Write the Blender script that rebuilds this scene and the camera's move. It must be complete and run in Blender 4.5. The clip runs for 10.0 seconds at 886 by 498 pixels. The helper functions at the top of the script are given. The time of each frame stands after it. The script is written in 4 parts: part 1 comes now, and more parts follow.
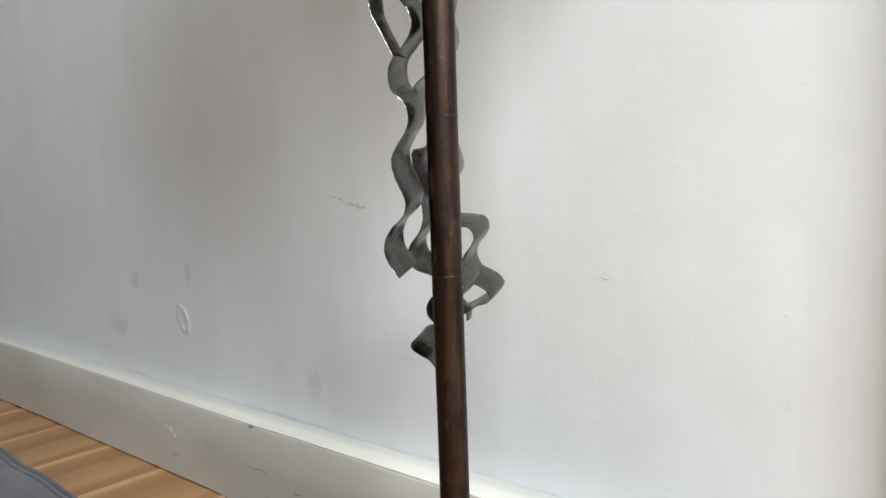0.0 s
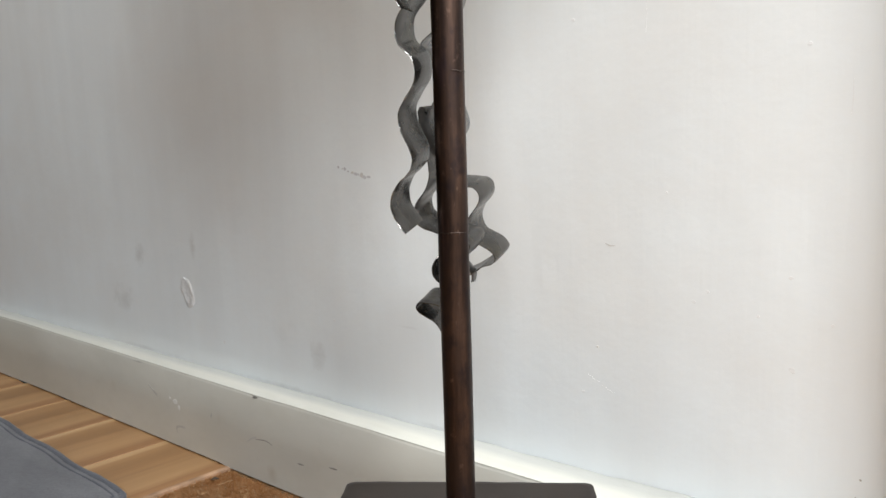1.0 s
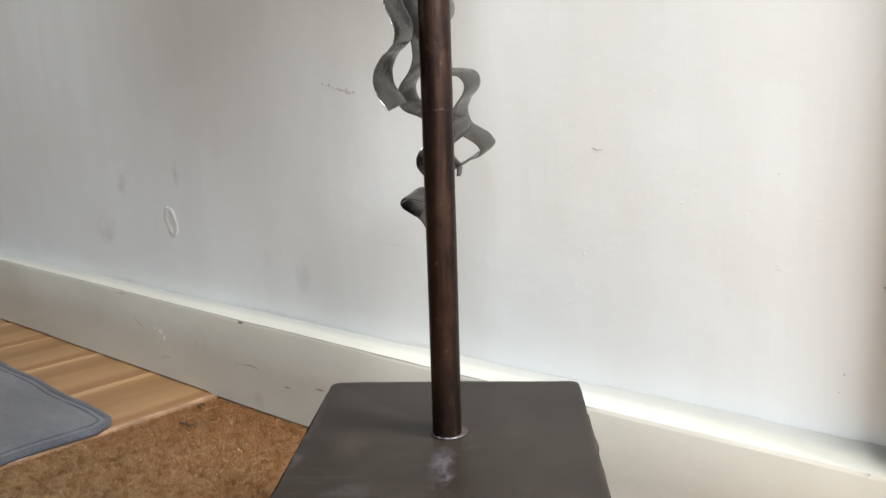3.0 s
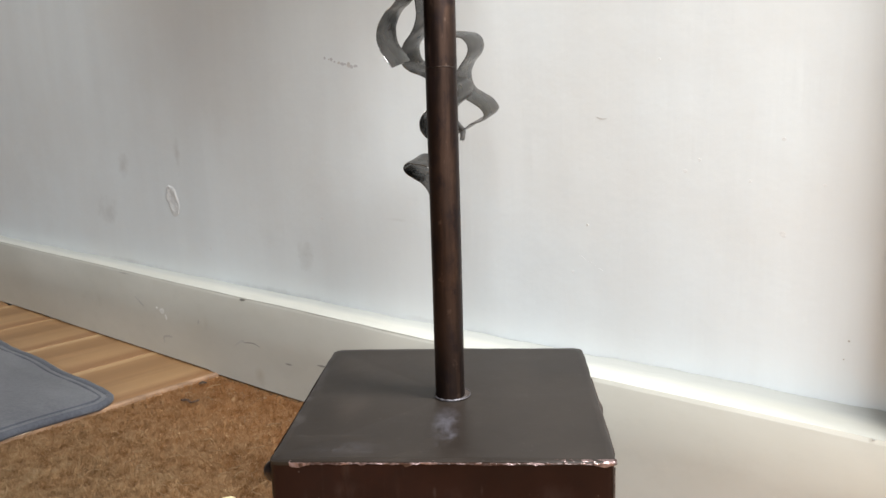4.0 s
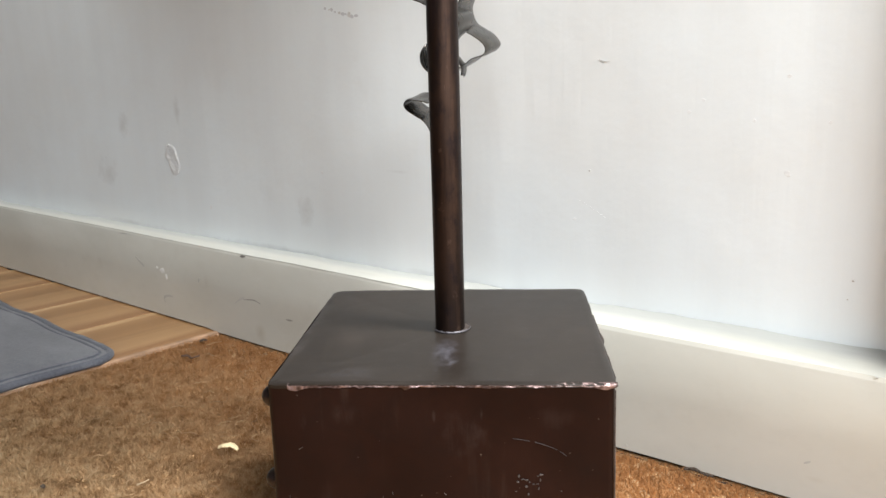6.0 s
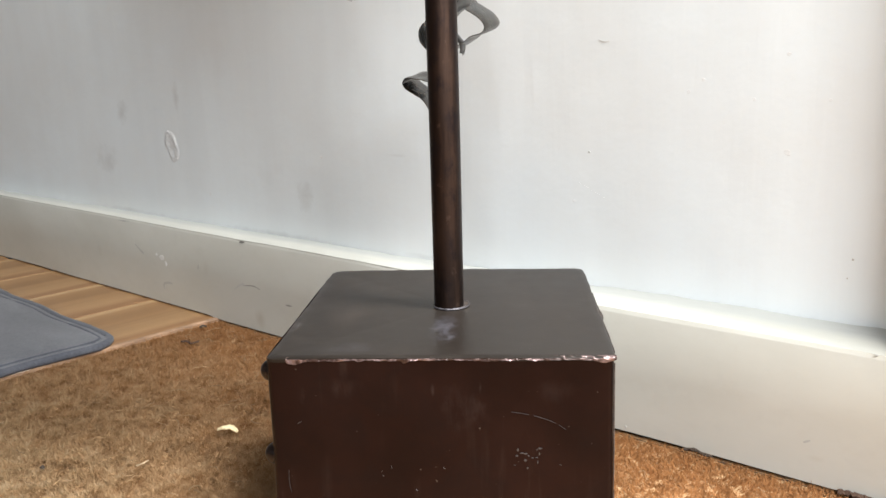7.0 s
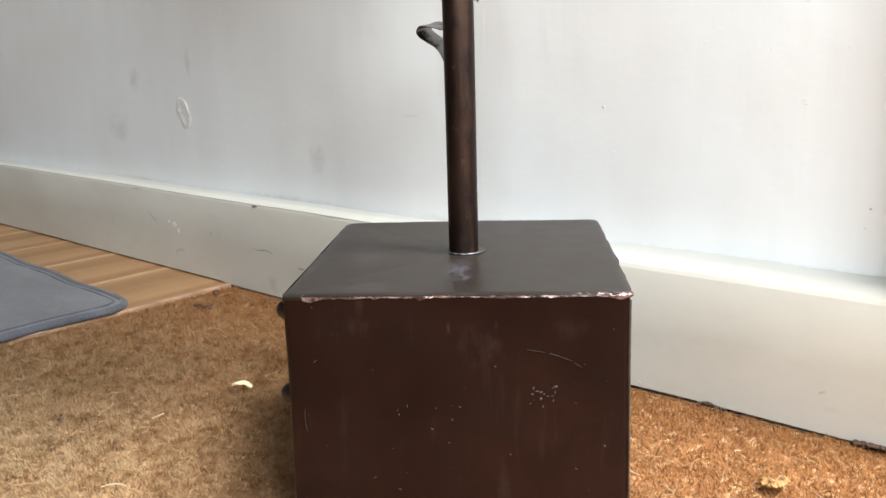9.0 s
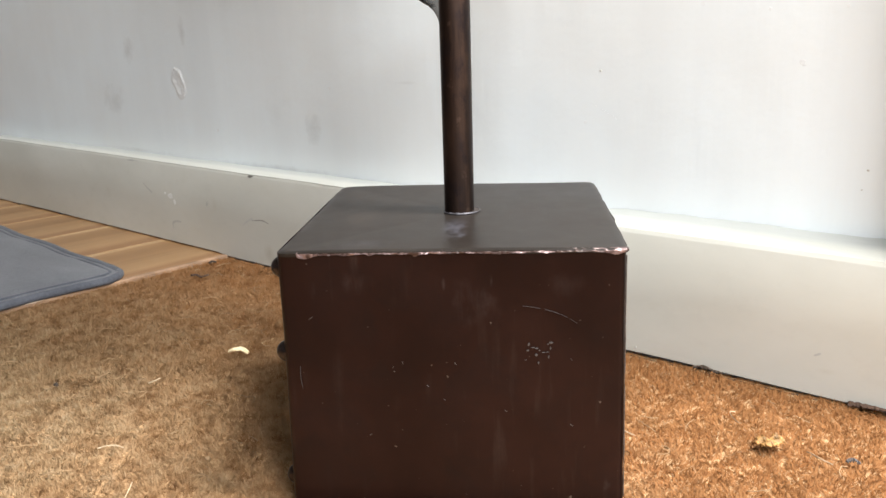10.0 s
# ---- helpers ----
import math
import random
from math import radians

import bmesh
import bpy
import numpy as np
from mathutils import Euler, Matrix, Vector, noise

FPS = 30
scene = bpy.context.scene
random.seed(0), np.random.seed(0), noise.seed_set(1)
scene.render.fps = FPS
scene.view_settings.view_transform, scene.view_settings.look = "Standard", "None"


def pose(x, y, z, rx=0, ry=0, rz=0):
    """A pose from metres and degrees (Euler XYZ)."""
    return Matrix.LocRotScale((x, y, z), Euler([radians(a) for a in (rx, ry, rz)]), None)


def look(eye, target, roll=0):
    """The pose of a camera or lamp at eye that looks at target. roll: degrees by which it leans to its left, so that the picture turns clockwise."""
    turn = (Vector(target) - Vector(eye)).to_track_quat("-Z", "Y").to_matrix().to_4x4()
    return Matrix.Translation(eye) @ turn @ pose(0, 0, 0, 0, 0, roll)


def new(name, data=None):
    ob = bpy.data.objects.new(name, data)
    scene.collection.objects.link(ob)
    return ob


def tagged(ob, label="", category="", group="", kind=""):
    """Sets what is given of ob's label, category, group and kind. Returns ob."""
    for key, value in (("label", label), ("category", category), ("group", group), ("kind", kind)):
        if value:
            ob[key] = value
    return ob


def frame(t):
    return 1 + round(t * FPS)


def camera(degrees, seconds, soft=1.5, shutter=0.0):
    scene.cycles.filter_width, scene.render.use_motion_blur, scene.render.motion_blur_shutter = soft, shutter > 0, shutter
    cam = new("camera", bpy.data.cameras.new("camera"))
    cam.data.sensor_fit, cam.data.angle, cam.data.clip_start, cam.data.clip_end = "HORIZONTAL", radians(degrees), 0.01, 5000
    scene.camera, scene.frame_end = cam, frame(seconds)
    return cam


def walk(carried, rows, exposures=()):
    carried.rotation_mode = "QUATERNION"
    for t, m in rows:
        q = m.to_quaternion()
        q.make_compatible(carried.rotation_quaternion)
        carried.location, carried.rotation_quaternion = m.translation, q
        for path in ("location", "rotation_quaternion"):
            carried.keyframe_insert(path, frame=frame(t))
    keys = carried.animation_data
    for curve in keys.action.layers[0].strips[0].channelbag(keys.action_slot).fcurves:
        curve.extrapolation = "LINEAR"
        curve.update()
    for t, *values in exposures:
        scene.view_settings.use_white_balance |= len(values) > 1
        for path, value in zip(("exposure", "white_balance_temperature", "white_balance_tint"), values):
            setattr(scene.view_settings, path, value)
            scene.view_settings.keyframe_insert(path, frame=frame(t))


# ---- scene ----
cam = camera(59.27, 10.0)
PATH = [
    (0, (0.1564, 0.1161, 0.4931), (-0.4455, 0.8994, 0.3378), -2.00),
    (0.5, (0.1560, 0.1137, 0.4838), (-0.4455, 0.8953, 0.3187), -1.87),
    (1, (0.1564, 0.1102, 0.4725), (-0.4460, 0.8900, 0.3027), -1.82),
    (1.5, (0.1568, 0.1088, 0.4579), (-0.4417, 0.8898, 0.2798), -1.96),
    (2, (0.1577, 0.1102, 0.4416), (-0.4347, 0.8926, 0.2495), -1.76),
    (2.5, (0.1589, 0.1096, 0.4278), (-0.4290, 0.8918, 0.2215), -1.80),
    (4, (0.1586, 0.1054, 0.3897), (-0.4293, 0.8854, 0.1753), -1.70),
    (4.5, (0.1578, 0.1031, 0.3791), (-0.4298, 0.8814, 0.1576), -1.78),
    (5, (0.1585, 0.1040, 0.3682), (-0.4303, 0.8802, 0.1427), -1.76),
    (5.5, (0.1597, 0.1039, 0.3597), (-0.4288, 0.8793, 0.1309), -1.63),
    (7, (0.1625, 0.1021, 0.3387), (-0.4256, 0.8754, 0.1017), -1.67),
    (7.5, (0.1631, 0.1015, 0.3347), (-0.4255, 0.8736, 0.0952), -1.74),
    (8, (0.1619, 0.0984, 0.3279), (-0.4282, 0.8688, 0.0864), -1.75),
    (8.5, (0.1614, 0.0960, 0.3200), (-0.4323, 0.8621, 0.0740), -1.84),
    (9, (0.1624, 0.0947, 0.3108), (-0.4330, 0.8571, 0.0574), -1.86),
    (9.5, (0.1631, 0.0949, 0.3034), (-0.4278, 0.8567, 0.0377), -1.78),
    (10, (0.1647, 0.0939, 0.2960), (-0.4256, 0.8522, 0.0195), -1.92),
]
walk(cam, [(t, look(eye, target, roll)) for t, eye, target, roll in PATH], [(0, 0.04, 6420, 10), (1.0, 0.08, 6540, 10), (2.5, 0.16, 6600, 10), (5.0, 0.22, 6540, 10), (7.5, 0.34, 6540, 10), (10, 0.40, 6540, 10)])

# ---- world and light ----
world = bpy.data.worlds.new("world")
scene.world = world
world.use_nodes = True
wn = world.node_tree.nodes
sky = wn.new("ShaderNodeTexSky")
sky.sky_type, sky.sun_disc = "NISHITA", False
sky.sun_elevation, sky.sun_rotation = radians(40), radians(115)
wn["Background"].inputs[1].default_value = 0.10
world.node_tree.links.new(sky.outputs[0], wn["Background"].inputs[0])


def area_lamp(name, place, aim, wide, high, watts, colour):
    data = bpy.data.lights.new(name, "AREA")
    data.shape, data.size, data.size_y, data.energy, data.color = "RECTANGLE", wide, high, watts, colour
    ob = new(name, data)
    ob.matrix_world = look(place, aim)
    return ob


# daylight from unseen, assumed openings: the wide door beside the mat and its side light, and the doorway in the long
# wall
area_lamp("door_daylight", (1.64, -0.36, 1.74), (-0.40, 0.50, 0.25), 0.88, 0.90, 80.0, (0.968, 0.982, 0.988))
area_lamp("doorway_daylight", (0.70, 0.755, 1.68), (-0.50, 0.55, 0.05), 0.34, 0.70, 92.0, (0.968, 0.982, 0.988))
area_lamp("side_light_daylight", (1.14, -1.60, 1.45), (-0.25, 0.60, 0.35), 0.34, 1.1, 12.0, (0.97, 0.98, 1.0))


# ---- materials ----
def material(name):
    m = bpy.data.materials.new(name)
    m.use_nodes = True
    nt = m.node_tree
    return m, nt, nt.nodes["Principled BSDF"]


def node(nt, kind, **values):
    n = nt.nodes.new(kind)
    for key, value in values.items():
        n.inputs[key.replace("_", " ")].default_value = value
    return n


def coords(nt, scale=(1, 1, 1), space="Object"):
    tc, mp = nt.nodes.new("ShaderNodeTexCoord"), nt.nodes.new("ShaderNodeMapping")
    mp.inputs["Scale"].default_value = scale
    nt.links.new(tc.outputs[space], mp.inputs["Vector"])
    return mp.outputs["Vector"]


def noise_tex(nt, vec, scale, detail=4, rough=0.55, distort=0.0):
    n = node(nt, "ShaderNodeTexNoise", Scale=scale, Detail=detail, Roughness=rough, Distortion=distort)
    nt.links.new(vec, n.inputs["Vector"])
    return n.outputs["Fac"]


def ramp(nt, fac, stops):
    r = nt.nodes.new("ShaderNodeValToRGB")
    while len(r.color_ramp.elements) < len(stops):
        r.color_ramp.elements.new(0.5)
    for e, (p, c) in zip(r.color_ramp.elements, stops):
        e.position, e.color = p, (*c, 1) if len(c) == 3 else c
    nt.links.new(fac, r.inputs["Fac"])
    return r.outputs["Color"]


def grey(a, b):
    return [(a, (0, 0, 0)), (b, (1, 1, 1))]


def mixed(nt, fac, a, b, blend="MIX"):
    n = nt.nodes.new("ShaderNodeMix")
    n.data_type, n.blend_type = "RGBA", blend
    for value, slot in ((fac, 0), (a, 6), (b, 7)):
        if isinstance(value, (int, float)):
            n.inputs[slot].default_value = value
        elif isinstance(value, tuple):
            n.inputs[slot].default_value = (*value, 1)
        else:
            nt.links.new(value, n.inputs[slot])
    return n.outputs[2]


def math_node(nt, op, a, b=0.0):
    n = nt.nodes.new("ShaderNodeMath")
    n.operation = op
    for slot, value in enumerate((a, b)):
        if isinstance(value, (int, float)):
            n.inputs[slot].default_value = value
        else:
            nt.links.new(value, n.inputs[slot])
    return n.outputs[0]


def bump(nt, bsdf, height, strength=0.3, distance=0.001):
    b = node(nt, "ShaderNodeBump", Strength=strength, Distance=distance)
    nt.links.new(height, b.inputs["Height"])
    nt.links.new(b.outputs["Normal"], bsdf.inputs["Normal"])


def blot(nt, place, size, spread):
    """A soft-edged spot round a place, of given half sizes, as a factor."""
    tc, mp = nt.nodes.new("ShaderNodeTexCoord"), nt.nodes.new("ShaderNodeMapping")
    mp.vector_type = "TEXTURE"
    mp.inputs["Location"].default_value, mp.inputs["Scale"].default_value = place, size
    nt.links.new(tc.outputs["Object"], mp.inputs["Vector"])
    ln = nt.nodes.new("ShaderNodeVectorMath")
    ln.operation = "LENGTH"
    nt.links.new(mp.outputs[0], ln.inputs[0])
    wob = math_node(nt, "MULTIPLY", noise_tex(nt, coords(nt), 34, 4, 0.62), spread)
    return ramp(nt, math_node(nt, "ADD", ln.outputs["Value"], wob), [(0.25, (1, 1, 1)), (1.0, (0, 0, 0))])


def wall_paint():
    m, nt, b = material("wall_paint")
    streak = noise_tex(nt, coords(nt, (9, 9, 0.9)), 1.6, 5)
    cloud = noise_tex(nt, coords(nt), 2.6, 4)
    col = mixed(nt, ramp(nt, streak, grey(0.35, 0.68)), (0.672, 0.718, 0.738), (0.719, 0.771, 0.792))
    col = mixed(nt, ramp(nt, cloud, [(0.40, (0, 0, 0)), (0.68, (0.8, 0.8, 0.8))]), col, (0.64, 0.65, 0.64))
    mark_grey = (0.36, 0.355, 0.34)
    # dirt smudges first, then darker bands and clouds
    for place, size, spread, amount in (
        ((-0.556, 0.762, 0.178), (0.044, 0.05, 0.046), 1.1, 0.50),
        ((-0.938, 0.762, 0.275), (0.04, 0.05, 0.05), 1.0, 0.5),
        ((-0.80, 0.762, 0.30), (0.018, 0.05, 0.05), 0.9, 0.5),
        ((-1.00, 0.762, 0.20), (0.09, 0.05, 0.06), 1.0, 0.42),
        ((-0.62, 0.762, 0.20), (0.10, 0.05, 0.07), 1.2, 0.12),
        ((-0.40, 0.762, 0.236), (0.035, 0.05, 0.004), 0.8, 0.20),
        # darker bands along the wall just above the ledge
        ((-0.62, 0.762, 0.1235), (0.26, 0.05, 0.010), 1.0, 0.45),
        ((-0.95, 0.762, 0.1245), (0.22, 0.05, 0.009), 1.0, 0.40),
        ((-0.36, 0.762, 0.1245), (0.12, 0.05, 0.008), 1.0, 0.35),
        # broad, faint, darker clouds
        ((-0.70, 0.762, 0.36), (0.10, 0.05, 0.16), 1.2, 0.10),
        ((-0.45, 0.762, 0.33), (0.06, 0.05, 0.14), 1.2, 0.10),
    ):
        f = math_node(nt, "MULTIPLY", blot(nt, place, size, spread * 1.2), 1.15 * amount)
        col = mixed(nt, f, col, mark_grey)
    nt.links.new(col, b.inputs["Base Color"])
    nt.links.new(ramp(nt, cloud, [(0.3, (0.48,) * 3), (0.7, (0.62,) * 3)]), b.inputs["Roughness"])
    fine = noise_tex(nt, coords(nt), 260, 3)
    brush = noise_tex(nt, coords(nt, (60, 60, 4)), 3, 4)
    lumps = math_node(nt, "ADD", noise_tex(nt, coords(nt), 26, 3), math_node(nt, "MULTIPLY", noise_tex(nt, coords(nt), 9, 3), 1.6))
    h = math_node(nt, "ADD", math_node(nt, "MULTIPLY", fine, 0.10), math_node(nt, "ADD", math_node(nt, "MULTIPLY", brush, 0.35), lumps))
    bump(nt, b, h, 0.42, 0.0016)
    return m


def cream_paint():
    m, nt, b = material("cream_gloss_paint")
    cloud = noise_tex(nt, coords(nt, (1, 1, 2)), 4.5, 5)
    fine = noise_tex(nt, coords(nt, (6, 6, 30)), 14, 3)
    col = mixed(nt, ramp(nt, cloud, grey(0.35, 0.7)), (0.462, 0.456, 0.406), (0.528, 0.524, 0.474))
    grub = ramp(nt, noise_tex(nt, coords(nt, (1, 1, 1.6)), 38, 5, 0.66), grey(0.52, 0.74))
    col = mixed(nt, math_node(nt, "MULTIPLY", grub, 0.16), col, (0.36, 0.345, 0.30))
    for place, size, spread, amount in (
        ((-0.612, 0.724, 0.018), (0.02, 0.05, 0.022), 0.9, 0.5),
        ((-1.00, 0.73, 0.06), (0.02, 0.05, 0.03), 1.0, 0.25),
        ((-0.72, 0.724, 0.07), (0.012, 0.05, 0.02), 1.0, 0.28),
        ((-0.60, 0.724, 0.10), (0.15, 0.05, 0.03), 1.3, 0.16),
        ((0.055, 0.724, 0.022), (0.014, 0.05, 0.006), 0.7, 0.28),
    ):
        col = mixed(nt, math_node(nt, "MULTIPLY", blot(nt, place, size, spread), amount), col, (0.34, 0.30, 0.23))
    nt.links.new(col, b.inputs["Base Color"])
    b.inputs["Roughness"].default_value = 0.36
    bump(nt, b, math_node(nt, "ADD", cloud, math_node(nt, "MULTIPLY", fine, 0.15)), 0.20, 0.001)
    return m


def ledge_paint():
    m, nt, b = material("white_caulk_paint")
    cloud = noise_tex(nt, coords(nt, (1, 3, 3)), 16, 5)
    col = mixed(nt, ramp(nt, cloud, grey(0.3, 0.75)), (0.535, 0.533, 0.478), (0.585, 0.583, 0.528))
    # shade put into the colour at the back, blending the ledge into the wall
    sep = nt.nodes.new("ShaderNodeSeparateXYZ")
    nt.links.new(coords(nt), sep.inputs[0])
    back_shade = math_node(nt, "ADD", math_node(nt, "MULTIPLY", math_node(nt, "SUBTRACT", sep.outputs[1], 0.745), 60.0), math_node(nt, "MULTIPLY", cloud, 0.6))
    col = mixed(nt, ramp(nt, back_shade, grey(0.15, 0.85)), col, (0.458, 0.468, 0.440))
    nt.links.new(col, b.inputs["Base Color"])
    b.inputs["Roughness"].default_value = 0.55
    bump(nt, b, cloud, 0.5, 0.002)
    return m


def bronze_sheet():
    m, nt, b = material("bronze_painted_sheet")
    cloud = noise_tex(nt, coords(nt), 11, 5)
    streak = noise_tex(nt, coords(nt, (60, 60, 7)), 2.2, 5)
    speck = noise_tex(nt, coords(nt), 230, 2)
    col = mixed(nt, ramp(nt, cloud, grey(0.35, 0.7)), (0.0120, 0.0052, 0.0046), (0.0222, 0.0096, 0.0078))
    dust = math_node(nt, "MULTIPLY", ramp(nt, streak, grey(0.56, 0.75)), math_node(nt, "MULTIPLY", ramp(nt, cloud, grey(0.42, 0.66)), 0.14))
    col = mixed(nt, dust, col, (0.12, 0.105, 0.10))
    col = mixed(nt, math_node(nt, "MULTIPLY", ramp(nt, speck, grey(0.74, 0.80)), 0.6), col, (0.20, 0.17, 0.155))
    col = mixed(nt, math_node(nt, "MULTIPLY", ramp(nt, noise_tex(nt, coords(nt), 34, 5, 0.65, 0.5), grey(0.45, 0.68)), 0.45), col, (0.0095, 0.0062, 0.0066))
    runs = ramp(nt, noise_tex(nt, coords(nt, (95, 95, 22)), 2.0, 5, 0.62), grey(0.36, 0.66))
    # dust streaks; the three broad ones also paint the face's lighter, hazy top
    for place, size, amount in (((0.017, -0.096, 0.148), (0.007, 0.05, 0.022), 0.38), ((0.024, -0.096, 0.152), (0.004, 0.05, 0.014), 0.3), ((-0.004, -0.096, 0.150), (0.004, 0.05, 0.018), 0.2), ((0.093, -0.096, 0.02), (0.012, 0.05, 0.022), 0.35), ((-0.082, -0.096, 0.145), (0.008, 0.05, 0.02), 0.15), ((0.012, -0.096, 0.140), (0.045, 0.05, 0.040), 0.22), ((-0.055, -0.096, 0.150), (0.050, 0.05, 0.026), 0.12), ((0.070, -0.096, 0.150), (0.035, 0.05, 0.022), 0.07)):
        col = mixed(nt, math_node(nt, "MULTIPLY", math_node(nt, "MULTIPLY", blot(nt, place, size, 1.4), runs), 1.9 * amount), col, (0.13, 0.115, 0.12))
    nt.links.new(col, b.inputs["Base Color"])
    b.inputs["Metallic"].default_value = 0.65
    b.inputs["Specular IOR Level"].default_value = 0.22
    nt.links.new(ramp(nt, cloud, [(0.3, (0.25,) * 3), (0.7, (0.42,) * 3)]), b.inputs["Roughness"])
    bump(nt, b, math_node(nt, "ADD", noise_tex(nt, coords(nt), 24, 3), math_node(nt, "MULTIPLY", noise_tex(nt, coords(nt), 160, 2), 0.15)), 0.34, 0.0014)
    return m


def bronze_top():
    m, nt, b = material("dull_bronze_top")
    cloud = noise_tex(nt, coords(nt), 13, 5)
    col = mixed(nt, ramp(nt, cloud, grey(0.35, 0.7)), (0.0085, 0.0062, 0.0048), (0.0165, 0.0128, 0.0102))
    mottle = ramp(nt, noise_tex(nt, coords(nt, (2.0, 1, 1)), 85, 5, 0.66, 0.3), grey(0.36, 0.68))
    for place, size, amount in (((-0.001, -0.048, 0.17), (0.022, 0.062, 0.05), 0.30), ((-0.060, -0.082, 0.17), (0.05, 0.022, 0.05), 0.10)):
        col = mixed(nt, math_node(nt, "MULTIPLY", math_node(nt, "MULTIPLY", blot(nt, place, size, 1.0), mottle), amount), col, (0.30, 0.30, 0.36))
    col = mixed(nt, math_node(nt, "MULTIPLY", blot(nt, (-0.065, -0.02, 0.17), (0.03, 0.04, 0.05), 0.9), 0.12), col, (0.10, 0.075, 0.06))
    dust = ramp(nt, noise_tex(nt, coords(nt), 330, 2), grey(0.66, 0.76))
    hair = ramp(nt, noise_tex(nt, coords(nt, (14, 150, 1)), 2.2, 4, 0.6, 0.8), grey(0.60, 0.74))
    rim = math_node(nt, "MULTIPLY", blot(nt, (-0.100, 0.0, 0.171), (0.009, 0.14, 0.05), 0.8), ramp(nt, noise_tex(nt, coords(nt), 120, 3), grey(0.46, 0.60)))
    for f, amount in ((dust, 0.10), (hair, 0.06), (rim, 0.2)):
        col = mixed(nt, math_node(nt, "MULTIPLY", f, amount), col, (0.14, 0.128, 0.126))
    nt.links.new(col, b.inputs["Base Color"])
    b.inputs["Metallic"].default_value = 0.0
    b.inputs["IOR"].default_value = 1.33
    nt.links.new(ramp(nt, cloud, [(0.3, (0.30,) * 3), (0.7, (0.44,) * 3)]), b.inputs["Roughness"])
    bump(nt, b, noise_tex(nt, coords(nt), 30, 4), 0.15, 0.001)
    return m


def worn_edge():
    m, nt, b = material("rubbed_copper_edge")
    worn = noise_tex(nt, coords(nt, (1, 0.5, 0.5)), 75, 4, 0.6)
    nt.links.new(mixed(nt, ramp(nt, worn, grey(0.49, 0.68)), (0.034, 0.017, 0.013), (0.43, 0.31, 0.30)), b.inputs["Base Color"])
    nt.links.new(ramp(nt, worn, [(0.46, (0.25,) * 3), (0.6, (0.9,) * 3)]), b.inputs["Metallic"])
    b.inputs["Roughness"].default_value = 0.3
    bump(nt, b, noise_tex(nt, coords(nt), 260, 3), 0.75, 0.0012)
    return m


def pipe_copper():
    m, nt, b = material("tarnished_copper_pipe")
    patch = noise_tex(nt, coords(nt, (1, 1, 0.35)), 30, 5)
    streak = noise_tex(nt, coords(nt, (60, 60, 5)), 2.5, 4)
    col = mixed(nt, ramp(nt, patch, grey(0.38, 0.66)), (0.020, 0.0140, 0.0128), (0.041, 0.0262, 0.0205))
    col = mixed(nt, math_node(nt, "MULTIPLY", ramp(nt, streak, grey(0.46, 0.70)), 0.65), col, (0.088, 0.053, 0.038))
    blotch = noise_tex(nt, coords(nt, (1, 1, 0.6)), 95, 4, 0.65)
    col = mixed(nt, math_node(nt, "MULTIPLY", ramp(nt, blotch, grey(0.50, 0.66)), 0.75), col, (0.020, 0.0150, 0.0165))
    col = mixed(nt, math_node(nt, "MULTIPLY", ramp(nt, blotch, [(0.28, (1, 1, 1)), (0.38, (0, 0, 0))]), 0.4), col, (0.15, 0.098, 0.075))
    # purplish patches down the left paint in the reflection of a dark room
    for place, size, amount in (
        ((-0.004, -0.008, 0.50), (0.007, 0.02, 0.03), 0.7), ((-0.008, -0.006, 0.56), (0.005, 0.02, 0.05), 0.6), ((-0.006, -0.008, 0.39), (0.006, 0.02, 0.045), 0.5),
    ):
        col = mixed(nt, math_node(nt, "MULTIPLY", blot(nt, place, size, 0.9), amount), col, (0.045, 0.03, 0.035))
    for place, size in (((0.004, -0.01, 0.4255), (0.0030, 0.01, 0.0060)), ((0.0005, -0.01, 0.4385), (0.0034, 0.01, 0.0055)), ((0.001, -0.01, 0.337), (0.0008, 0.01, 0.007)), ((0.004, -0.01, 0.398), (0.0022, 0.01, 0.003)), ((0.0005, -0.01, 0.545), (0.001, 0.01, 0.012))):
        col = mixed(nt, math_node(nt, "MULTIPLY", blot(nt, place, size, 1.5), 0.8), col, (0.24, 0.165, 0.12))
    nt.links.new(col, b.inputs["Base Color"])
    b.inputs["Metallic"].default_value = 0.95
    nt.links.new(ramp(nt, patch, [(0.3, (0.38,) * 3), (0.7, (0.52,) * 3)]), b.inputs["Roughness"])
    bump(nt, b, math_node(nt, "ADD", noise_tex(nt, coords(nt), 70, 3), math_node(nt, "ADD", math_node(nt, "MULTIPLY", noise_tex(nt, coords(nt), 400, 2), 0.2), math_node(nt, "MULTIPLY", noise_tex(nt, coords(nt, (500, 500, 25)), 1.5, 3), 0.35))), 0.22, 0.0009)
    return m


